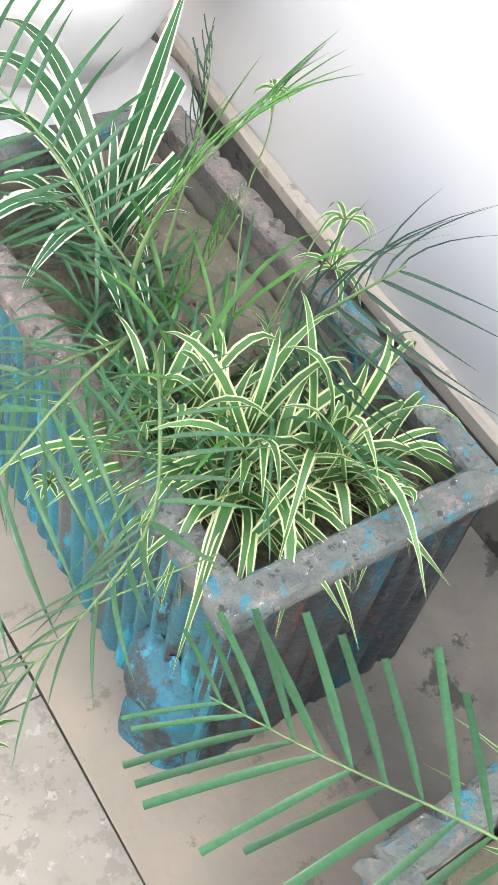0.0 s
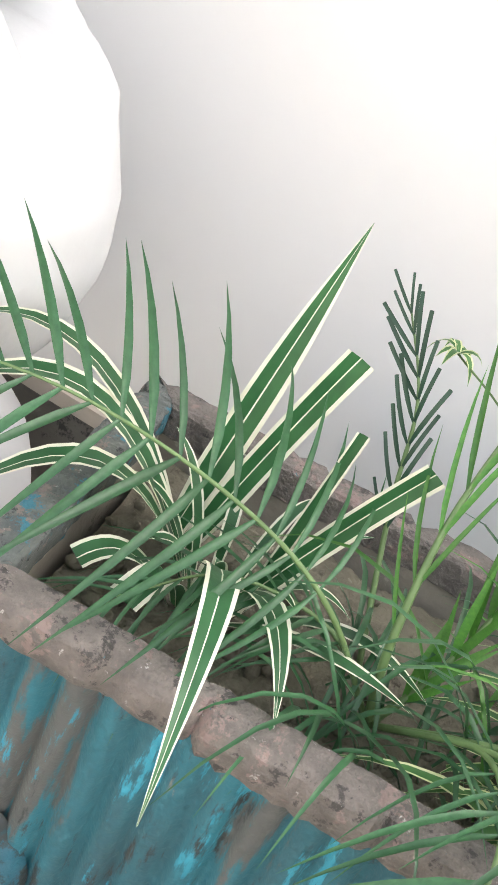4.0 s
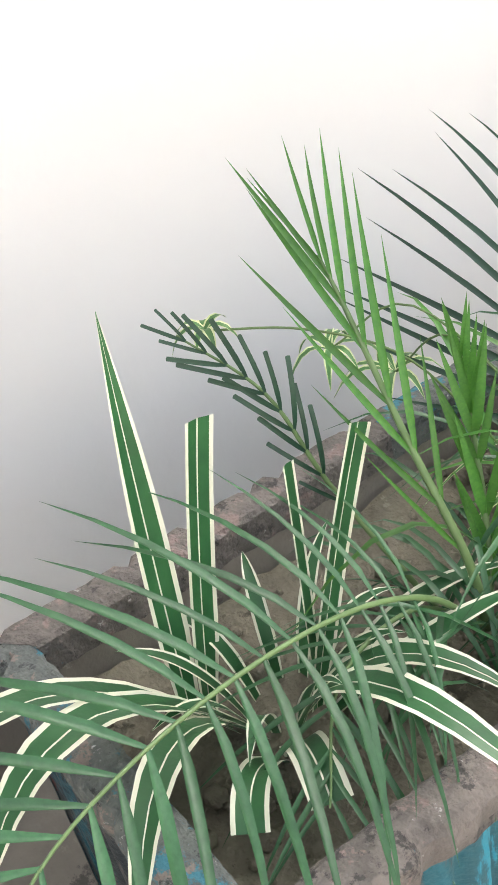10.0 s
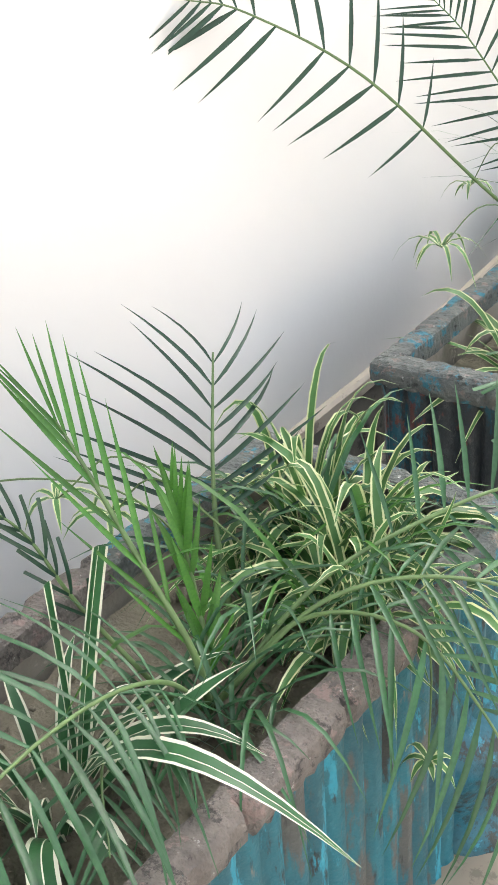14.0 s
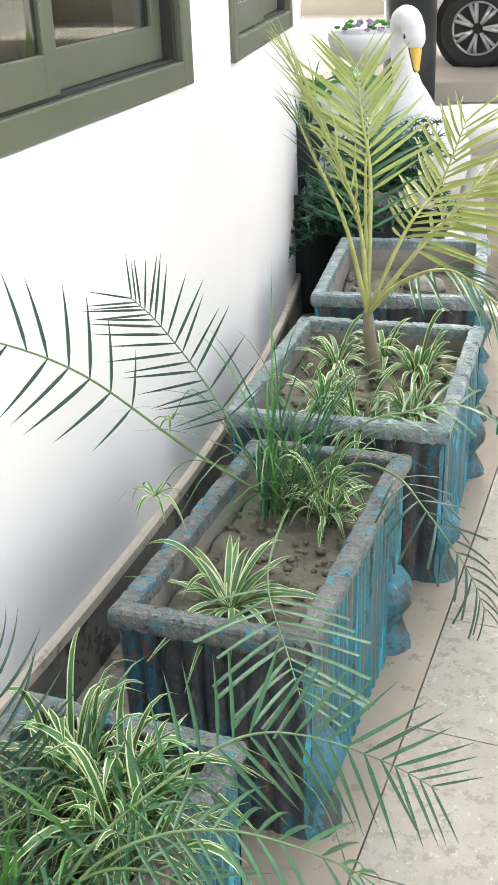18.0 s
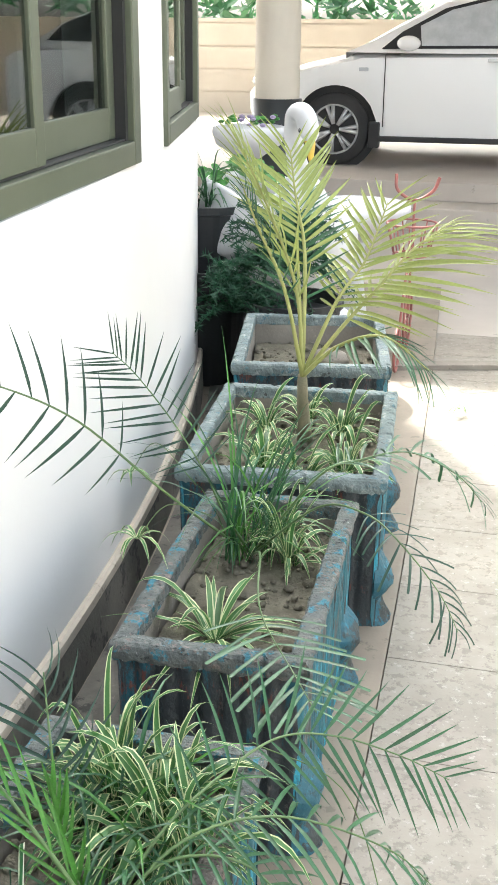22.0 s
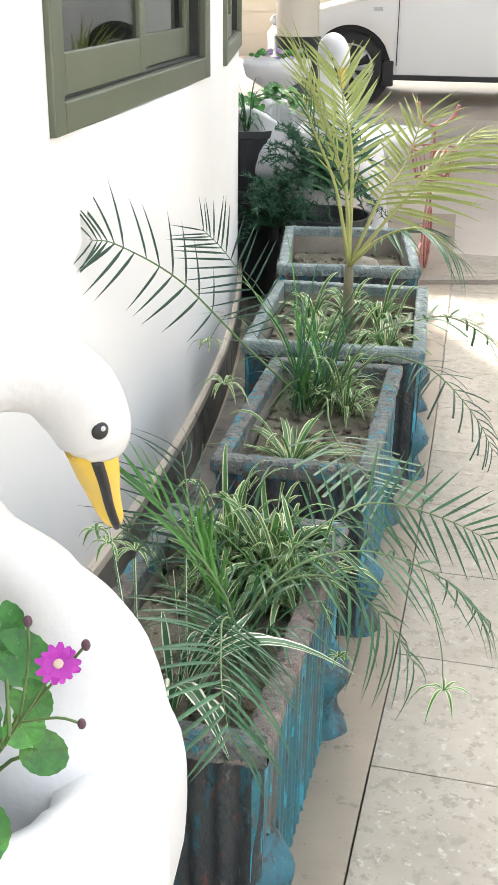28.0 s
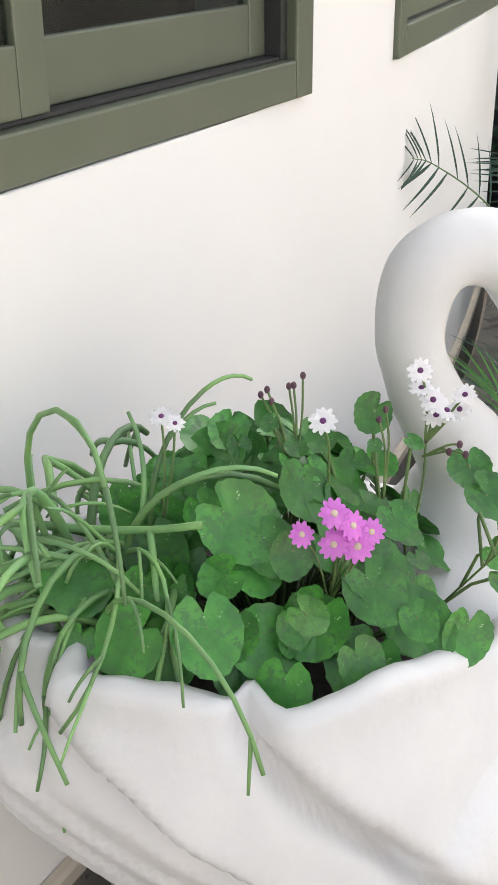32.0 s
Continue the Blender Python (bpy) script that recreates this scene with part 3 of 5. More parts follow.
for k, (a, b) in enumerate(WINS):
    window(k + 1, a, b)

# ---- planters ----
def planter(at, rot, W, L, H, rim_mats, end_mat, side_mat, label, scroll=True, seed=1, wall_t=0.038):
    root = thing("planter", label, "planter", at=at, rot=math.degrees(rot), group="cement planters along the wall")
    T = wall_t
    taper = 0.005
    # four walls, the long ones fluted
    def wallmesh(p0, p1, flutes, depth, seed2):
        r2 = random.Random(seed2)
        n = max(8, int((Vector(p1) - Vector(p0)).length / 0.0065))
        bm = bmesh.new()
        d = (Vector(p1) - Vector(p0))
        ln = d.length
        d.normalize()
        nn = Vector((d.y, -d.x, 0))
        cols_ = []
        zs_ = [0.0, 0.03, H * 0.3, H * 0.6, H - 0.065, H - 0.030]
        ph = [r2.uniform(0.7, 1.3) for _ in range(200)]
        for i in range(n + 1):
            u = i / n
            y = u * ln
            w = 0.0
            if flutes:
                k = u * flutes
                w = -depth * 1.35 * (0.5 + 0.5 * math.cos(2 * math.pi * k)) ** 3 * ph[int(k) % 200] - 0.0025 * (0.5 + 0.5 * math.cos(2 * math.pi * k * 4.3))
            col = []
            for z in zs_:
                ins = taper * (1 - z / H) + 0.007
                col.append(bm.verts.new(Vector(p0) + d * (ins + u * (ln - 2 * ins)) + nn * (w * (1 if 0.02 < z < H - 0.05 else 0.4) - ins) + Vector((0, 0, z)) + nn * r2.uniform(-0.0012, 0.0012)))
            cols_.append(col)
        for a, b in zip(cols_, cols_[1:]):
            for k in range(len(zs_) - 1):
                bm.faces.new((a[k], b[k], b[k + 1], a[k + 1]))
        return bm
    c = [(0, 0, 0), (0, L, 0), (-W, L, 0), (-W, 0, 0)]
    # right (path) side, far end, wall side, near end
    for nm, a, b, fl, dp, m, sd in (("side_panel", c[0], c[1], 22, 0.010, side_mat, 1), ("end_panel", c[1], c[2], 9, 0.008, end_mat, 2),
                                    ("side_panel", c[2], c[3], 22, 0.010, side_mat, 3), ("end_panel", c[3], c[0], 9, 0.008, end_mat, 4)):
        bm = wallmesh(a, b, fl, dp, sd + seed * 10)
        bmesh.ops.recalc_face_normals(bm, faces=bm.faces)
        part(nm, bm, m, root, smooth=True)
    # inner lining
    bm = bmesh.new()
    t = T - 0.002
    ring = [(-t, t), (-t, L - t), (-W + t, L - t), (-W + t, t)]
    lo = [bm.verts.new((x, y, H - 0.20)) for x, y in ring]
    hi = [bm.verts.new((x, y, H - 0.032)) for x, y in ring]
    for k in range(4):
        bm.faces.new((lo[k], hi[k], hi[(k + 1) % 4], lo[(k + 1) % 4]))
    bm.faces.new(lo)
    part("lining", bm, M_CONC, root)
    # rim in four worn pieces, each with an uneven lip
    def rim_piece(p, q, inner_dir, m, sd):
        r2 = random.Random(sd)
        p, q, inn = Vector(p), Vector(q), Vector(inner_dir)
        d = (q - p)
        ln = d.length
        d.normalize()
        n = int(ln / 0.009)
        bm = bmesh.new()
        rows = []
        ch = [0.0] * (n + 1)
        for i in range(n + 1):
            if r2.random() < 0.10:
                ch[i] = r2.uniform(0.002, 0.010)
        lip = [0.003 * noise.noise(Vector((k * 0.16, 1.3, sd))) + 0.005 * noise.noise(Vector((k * 0.9, 4.1, sd))) for k in range(n + 1)]
        for i in range(n + 1):
            u = i / n
            y = u * ln
            j = lambda s=0.0012: r2.uniform(-s, s)
            prof = [(T - 0.006, H - 0.040), (T, H - 0.034), (T, H - 0.004), (T - 0.004, H), (T * 0.5, H + 0.001), (0.005, H), (0.0, H - 0.005), (-0.002, H - 0.016), (0.000, H - 0.029), (0.005, H - 0.040 - lip[i]), (0.016, H - 0.044 - lip[i])]
            row = []
            for off, z in prof:
                yy = min(max(y, off), ln - off)
                o = off + (ch[i] if off < 0.01 else 0)
                wob = 0.0016 * noise.noise(Vector((y * 14, off * 30, sd))) + 0.0016 * noise.noise(Vector((y * 60, off * 60, sd)))
                row.append(bm.verts.new(p + d * yy + inn * (o + j() + wob) + Vector((0, 0, z + j(0.0012) - (ch[i] * 0.5 if off < 0.01 else 0)))))
            rows.append(row)
        for a, b in zip(rows, rows[1:]):
            for k in range(len(a) - 1):
                bm.faces.new((a[k], b[k], b[k + 1], a[k + 1]))
        bmesh.ops.recalc_face_normals(bm, faces=bm.faces)
        if isinstance(m, tuple):            # paint left on from a ragged line onwards
            for f in bm.faces:
                q = f.calc_center_median()
                f.material_index = int(q.y > m[2] * L + 0.05 * noise.noise(Vector((q.x * 40, q.z * 60, sd))))
            m = list(m[:2])
        part("rim", bm, m, root, smooth=False)
    rim_piece(c[0], c[1], (-1, 0, 0), rim_mats[0], seed + 11)
    rim_piece(c[1], c[2], (0, -1, 0), rim_mats[1], seed + 12)
    rim_piece(c[2], c[3], (1, 0, 0), rim_mats[2], seed + 13)
    rim_piece(c[3], c[0], (0, 1, 0), rim_mats[3], seed + 14)
    # scrolled feet on the path side
    if scroll:
        for y in (0.075, L - 0.085):
            bm = bmesh.new()
            rows = []
            for i in range(17):
                v = i / 16
                row = []
                for j in range(25):
                    w = j / 24
                    z = 0.205 * w
                    half = 0.062 * max(0.03, 1 - (2 * w - 1) ** 4 if w > 0.5 else 1.0) ** 0.5 * (1 - 0.12 * math.sin(7.5 * w))
                    k = max(0.0, 1 - (2 * v - 1) ** 2) ** 0.5
                    out_ = (0.026 + 0.014 * math.sin(2.2 + 9.5 * w) + 0.012 * (1 - w)) * k * min(1, (1 - w) * 5 + 0.05)
                    out_ += 0.010 * noise.noise(Vector((v * 3 + y * 7, w * 5, seed))) * k + 0.004 * noise.noise(Vector((v * 9, w * 16, seed))) * k
                    row.append(bm.verts.new((-0.022 + 0.006 * w + out_, y + (2 * v - 1) * half, z)))
                rows.append(row)
            for a, b in zip(rows, rows[1:]):
                for k in range(24):
                    bm.faces.new((a[k], b[k], b[k + 1], a[k + 1]))
            bmesh.ops.recalc_face_normals(bm, faces=bm.faces)
            part("foot", bm, M_FOOT, root, "bulging scroll-shaped foot", smooth=True)
    return root


def soil(at, rot, W, L, z, seed, T=0.045):
    bm = bmesh.new()
    nx, ny = 26, int(26 * L / W)
    g = [[None] * (nx + 1) for _ in range(ny + 1)]
    for j in range(ny + 1):
        for i in range(nx + 1):
            x, y = -T - (W - 2 * T) * i / nx, T + (L - 2 * T) * j / ny
            h = 0.016 * noise.noise(Vector((x * 9, y * 9, seed))) + 0.008 * noise.noise(Vector((x * 34, y * 34, seed + 3))) + 0.005 * noise.noise(Vector((x * 90, y * 90, seed)))
            g[j][i] = bm.verts.new((x, y, z + h))
    for j in range(ny):
        for i in range(nx):
            bm.faces.new((g[j][i], g[j][i + 1], g[j + 1][i + 1], g[j + 1][i]))
    rng = random.Random(seed)
    for _ in range(160):
        x, y = -T - (W - 2 * T) * rng.random(), T + (L - 2 * T) * rng.random()
        s = rng.uniform(0.003, 0.011) if rng.random() < 0.9 else rng.uniform(0.011, 0.02)
        bmesh.ops.create_icosphere(bm, subdivisions=1, radius=s, matrix=Matrix.Translation((x, y, z + 0.004)) @ Matrix.Diagonal((1, rng.uniform(0.6, 1.2), 0.6, 1)))
    bmesh.ops.recalc_face_normals(bm, faces=bm.faces)
    ob = finish("soil", bm, M_SOIL, smooth=True)
    ob.matrix_world = pose(*at, 0, 0, math.degrees(rot))
    return tagged(ob, "dry grey-brown soil with small clods filling a planter", "soil", kind="stuff")


H0 = 0.42
SOIL_DROP = (0.062, 0.078, 0.075, 0.11)
PLANTERS = [
    ((0.002, -0.010, 0.0), 0.012, 0.364, 0.722, H0),
    ((0.009, 0.947, 0.0), 0.041, 0.362, 0.731, 0.426),
    ((0.023, 1.846, 0.0), 0.091, 0.533, 0.735, 0.415),
    ((-0.092, 2.805, 0.0), 0.177, 0.525, 0.701, 0.42),
]
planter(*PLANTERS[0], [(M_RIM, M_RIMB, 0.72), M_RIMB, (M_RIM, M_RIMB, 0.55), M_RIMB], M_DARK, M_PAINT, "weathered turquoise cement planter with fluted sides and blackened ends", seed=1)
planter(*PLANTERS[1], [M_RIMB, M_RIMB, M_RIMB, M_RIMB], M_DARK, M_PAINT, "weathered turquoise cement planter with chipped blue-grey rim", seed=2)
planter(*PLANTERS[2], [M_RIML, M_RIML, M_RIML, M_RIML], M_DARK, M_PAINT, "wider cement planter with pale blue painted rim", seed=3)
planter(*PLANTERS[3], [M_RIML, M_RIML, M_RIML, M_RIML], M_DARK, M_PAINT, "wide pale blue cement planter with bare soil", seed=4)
for k, (at, rot, W, L, H) in enumerate(PLANTERS):
    soil(at, rot, W, L, H - SOIL_DROP[k], 5 + k)


def in_planter(k, u, v, z=0.0):
    """World place at u across (0 path side, 1 wall side), v along, z above the soil."""
    at, rot, W, L, H = PLANTERS[k]
    q = Matrix.Rotation(rot, 3, 'Z') @ Vector((-W * u, L * v, 0))
    return Vector((at[0] + q.x, at[1] + q.y, H - SOIL_DROP[k] + z))

# ---- first planter: broad striped straps, feather palm, spider plants ----
drac = thing("striped_dracaena", "clump of broad white-edged strap leaves, some cut short", "plant")
D = [M_GREEN, M_STAR]
def dl(bx, by, mid, tip, w, cut=False, up=(0.9, 0.3, 0.3), **k):
    return strap_leaf(drac, (bx, by, 0.360), mid, tip, w * 0.84, D, cut=cut, up=up, stripes=((0.74, 1), (0.08, 0), (0.045, 0, 1)) if w > 0.025 else ((0.68, 1, 0),), fold=0.18, n=12, **k)
dl(-0.220, 0.088, (-0.250, 0.106, 0.52), (-0.275, 0.126, 0.684), 0.036)
dl(-0.225, 0.105, (-0.242, 0.132, 0.48), (-0.252, 0.166, 0.590), 0.032, cut=True)
dl(-0.170, 0.165, (-0.185, 0.205, 0.46), (-0.200, 0.260, 0.560), 0.028, cut=True)
dl(-0.180, 0.175, (-0.190, 0.188, 0.46), (-0.200, 0.198, 0.560), 0.014, cut=True)
dl(-0.16, 0.14, (-0.10, 0.16, 0.56), (0.100, 0.200, 0.415), 0.032, up=(0, 0, 1))
dl(-0.17, 0.15, (-0.12, 0.20, 0.50), (-0.02, 0.245, 0.425), 0.030, up=(0, 0, 1))
dl(-0.19, 0.12, (-0.17, -0.02, 0.60), (-0.10, -0.12, 0.44), 0.040, up=(0, 0, 1))
dl(-0.20, 0.11, (-0.20, -0.02, 0.58), (-0.16, -0.13, 0.50), 0.036, up=(0, 0, 1))
dl(-0.18, 0.12, (-0.14, 0.03, 0.55), (-0.04, -0.05, 0.42), 0.034, up=(0, 0, 1))
dl(-0.15, 0.12, (-0.12, 0.08, 0.44), (-0.085, 0.055, 0.41), 0.030, cut=True, up=(0, 0, 1))
dl(-0.15, 0.13, (-0.11, 0.12, 0.45), (-0.065, 0.105, 0.415), 0.034, cut=True, up=(0, 0, 1))
dl(-0.16, 0.17, (-0.12, 0.24, 0.44), (-0.10, 0.33, 0.43), 0.024, up=(0, 0, 1))
dl(-0.18, 0.19, (-0.16, 0.26, 0.45), (-0.13, 0.34, 0.42), 0.022, up=(0, 0, 1))
for k in range(9):
    a = 0.7 * k
    dl(-0.19 + 0.02 * math.cos(a), 0.15 + 0.03 * math.sin(a), (-0.19 + 0.05 * math.cos(a), 0.15 + 0.06 * math.sin(a), 0.45), (-0.19 + 0.09 * math.cos(a), 0.15 + 0.11 * math.sin(a), 0.46 - 0.02 * (k % 3)), 0.016, up=(0, 0, 1))

palm1 = thing("feather_palm", "young feather palm with arching fronds, one bright green", "palm", group="feather palms")
B1 = (-0.14, 0.31, 0.365)
frond(palm1, [B1, (-0.12, 0.24, 0.46), (-0.11, 0.16, 0.507), (-0.08, 0.044, 0.545), (-0.05, -0.06, 0.55), (-0.02, -0.13, 0.52)], 20, 0.175, M_PALM, M_RACH, start=0.22, angle=66, lift=0.10, bend=0.3, seed=3, wide=0.72, rad=0.0028, normal=(0.45, 0.05, 0.88))
frond(palm1, [B1, (-0.135, 0.292, 0.45), (-0.180, 0.285, 0.54), (-0.245, 0.295, 0.615), (-0.28, 0.302, 0.645)], 8, 0.165, M_PALMB, M_RACH, start=0.22, angle=19, lift=0.14, bend=0.18, seed=4, normal=(0.8, -0.5, 0.2), wide=0.58)
frond(palm1, [B1, (-0.16, 0.335, 0.42), (-0.19, 0.355, 0.50), (-0.21, 0.365, 0.565)], 11, 0.10, M_PALMB, M_RACH, start=0.15, angle=15, lift=0.35, bend=0.05, seed=5, wide=1.3, normal=(0.8, -0.5, 0.1))
frond(palm1, [(-0.20, 0.42, 0.365), (-0.235, 0.45, 0.44), (-0.258, 0.48, 0.51), (-0.290, 0.535, 0.612)], 11, 0.165, M_PALMD, M_RACH, start=0.30, angle=60, lift=0.15, bend=0.75, seed=6, normal=(0.8, -0.5, 0.3), wide=0.62)
frond(palm1, [(-0.16, 0.29, 0.37), (-0.22, 0.244, 0.498), (-0.25, 0.221, 0.581), (-0.28, 0.179, 0.638)], 10, 0.062, M_PALMD, M_RACH, start=0.26, angle=22, lift=0.55, bend=0.3, seed=7, wide=1.25, blunt=True, normal=(0.7, -0.3, 0.5), rad=0.003)
frond(palm1, [B1, (-0.06, 0.40, 0.47), (0.06, 0.47, 0.49), (0.20, 0.53, 0.42), (0.28, 0.56, 0.33)], 17, 0.18, M_PALM, M_RACH, start=0.3, angle=58, lift=-0.05, bend=0.3, seed=8, wide=0.7, rad=0.003)
frond(palm1, [B1, (-0.08, 0.38, 0.45), (0.02, 0.40, 0.47), (0.10, 0.39, 0.42), (0.17, 0.37, 0.34)], 15, 0.16, M_PALM, M_RACH, start=0.3, angle=55, lift=-0.1, bend=0.4, seed=9, wide=0.7, rad=0.003)
frond(palm1, [B1, (-0.09, 0.42, 0.46), (-0.03, 0.53, 0.495), (0.03, 0.62, 0.505), (0.105, 0.665, 0.49), (0.20, 0.69, 0.455), (0.27, 0.70, 0.42)], 20, 0.150, M_PALM, M_RACH, start=0.22, angle=60, lift=0.05, bend=0.15, seed=10, wide=0.72, rad=0.003, normal=(0.35, -0.70, 0.62))
frond(palm1, [B1, (-0.15, 0.25, 0.42), (-0.12, 0.16, 0.44), (-0.06, 0.10, 0.42)], 14, 0.13, M_PALM, M_RACH, start=0.2, angle=50, lift=0.1, bend=0.5, seed=11, wide=0.7, rad=0.003)
grass = thing("grassy_seedlings", "tuft of thin arching palm seedling leaves", "plant")
rng = random.Random(21)
for k in range(40):
    a = rng.uniform(0, 2 * math.pi)
    L = rng.uniform(0.08, 0.2)
    c = Vector((-0.13, 0.31, 0.365)) + Vector((rng.uniform(-0.04, 0.05), rng.uniform(-0.05, 0.06), 0))
    strap_leaf(grass, c, c + Vector((math.cos(a) * L * 0.5, math.sin(a) * L * 0.5, L * 0.8)), c + Vector((math.cos(a) * L, math.sin(a) * L, L * rng.uniform(-0.1, 0.5))), 0.005, [M_PALM], stripes=((0.5, 0, 0),), n=6)
for k in range(60):
    a = rng.uniform(0, 2 * math.pi)
    L = rng.uniform(0.14, 0.27)
    c = Vector((-0.15, 0.45, 0.358)) + Vector((rng.uniform(-0.07, 0.07), rng.uniform(-0.10, 0.14), 0))
    strap_leaf(grass, c, c + Vector((math.cos(a) * L * 0.35, math.sin(a) * L * 0.35, L * 0.85)), c + Vector((math.cos(a) * L * 0.85, math.sin(a) * L * 0.85, L * rng.uniform(0.1, 0.75))), rng.uniform(0.004, 0.007), [M_PALMB if k % 4 == 0 else M_PALM], stripes=((0.5, 0, 0),), n=6)
spider_plant((-0.13, 0.555, 0.358), 84, 0.215, 31, tall=0.5, width=0.0125, mess=1.0)
spider_plant((-0.22, 0.59, 0.358), 52, 0.20, 35, tall=0.65, width=0.0125, mess=1.0)
spider_plant((-0.08, 0.48, 0.358), 50, 0.18, 32, tall=0.5, width=0.0115, mess=1.0)
spider_plant((-0.25, 0.50, 0.365), 10, 0.07, 33, tall=0.5)
plantlet((-0.335, 0.40, 0.47), 41, stalk=[(-0.2, 0.45, 0.45), (-0.28, 0.42, 0.52)])
plantlet((-0.37, 0.36, 0.50), 42, stalk=[(-0.2, 0.45, 0.45), (-0.30, 0.40, 0.55)])
plantlet((-0.338, 0.230, 0.595), 43, size=0.024, stalk=[(-0.2, 0.40, 0.45), (-0.235, 0.34, 0.555), (-0.29, 0.29, 0.585)])
plantlet((0.03, 0.42, 0.30), 44, size=0.03, stalk=[(-0.04, 0.48, 0.44), (0.02, 0.44, 0.42)])
plantlet((0.21, 0.60, 0.14), 45, size=0.06, stalk=[(-0.02, 0.66, 0.46), (0.12, 0.64, 0.42), (0.19, 0.61, 0.26)])

# ---- second planter ----
spider_plant(in_planter(1, 0.58, 0.24), 30, 0.235, 51, tall=0.27, width=0.0145, mess=0.2)
spider_plant(in_planter(1, 0.36, 0.72), 30, 0.16, 52, tall=0.5, width=0.012)
spider_plant(in_planter(1, 0.45, 0.88), 26, 0.17, 53, tall=0.5, width=0.012)
palm2 = thing("feather_palm", "feather palm with dark fronds leaning on the wall", "palm", group="feather palms")
B2 = in_planter(1, 0.60, 0.76)
frond(palm2, [B2, (-0.36, 1.30, 0.56), (-0.48, 1.14, 0.76), (-0.57, 0.99, 0.87), (-0.60, 0.90, 0.90)], 13, 0.170, M_PALMD, M_RACH, start=0.36, angle=60, lift=0.0, bend=0.1, seed=61, normal=(1, -0.5, 0.3), wide=0.80, rad=0.0034)
frond(palm2, [B2, (-0.275, 1.40, 0.50), (-0.302, 1.38, 0.58), (-0.37, 1.38, 0.685), (-0.445, 1.37, 0.785), (-0.495, 1.36, 0.835)], 17, 0.150, M_PALMD, M_RACH, start=0.42, angle=62, lift=0.05, bend=0.1, seed=62, normal=(0.45, -0.85, 0.3), wide=0.62, rad=0.003)
frond(palm2, [B2, (-0.06, 1.36, 0.54), (0.045, 1.30, 0.565), (0.125, 1.20, 0.56), (0.209, 1.15, 0.49), (0.25, 1.12, 0.43)], 13, 0.10, M_PALMD, M_RACH, start=0.40, angle=50, lift=0.1, bend=0.4, seed=63, blunt=True, rad=0.003)
frond(palm2, [B2, (-0.076, 1.45, 0.571), (0.013, 1.50, 0.602), (0.104, 1.55, 0.607), (0.203, 1.60, 0.546), (0.26, 1.62, 0.48)], 14, 0.12, M_PALM, M_RACH, start=0.25, angle=55, lift=0.25, bend=0.4, seed=64, blunt=True, wide=1.2, rad=0.003)
frond(palm2, [B2, (-0.16, 1.28, 0.46), (-0.12, 1.10, 0.475), (-0.083, 1.0, 0.468), (-0.005, 0.875, 0.455), (0.055, 0.775, 0.45)], 11, 0.165, M_PALM, M_RACH, start=0.55, angle=55, lift=0.05, bend=0.1, seed=65, blunt=True, rad=0.003)
grass2 = thing("grassy_palm_clump", "upright tuft of narrow grassy palm leaves", "plant")
rng = random.Random(22)
for k in range(70):
    a = rng.uniform(0, 2 * math.pi)
    tall = rng.random() < 0.55
    L = rng.uniform(0.28, 0.48) if tall else rng.uniform(0.14, 0.30)
    sp = rng.uniform(0.35, 1.05) if tall else rng.uniform(0.7, 1.1)
    c = Vector(B2) + Vector((rng.uniform(-0.05, 0.05), rng.uniform(-0.06, 0.06), 0))
    strap_leaf(grass2, c, c + Vector((math.cos(a) * L * sp * 0.3, math.sin(a) * L * sp * 0.3, L * 0.7)), c + Vector((math.cos(a) * L * sp, math.sin(a) * L * sp, L * (rng.uniform(0.35, 0.95) if tall else 0.2))), rng.uniform(0.003, 0.0065), [M_PALMB if k % 3 == 0 else M_PALM], stripes=((0.5, 0, 0),), n=6)
plantlet((-0.56, 1.62, 0.46), 71, size=0.05, stalk=[(-0.36, 1.5, 0.5), (-0.48, 1.58, 0.56)])
plantlet((-0.40, 1.22, 0.49), 72, size=0.07, n=9, stalk=[(-0.28, 1.35, 0.5), (-0.35, 1.27, 0.55)])

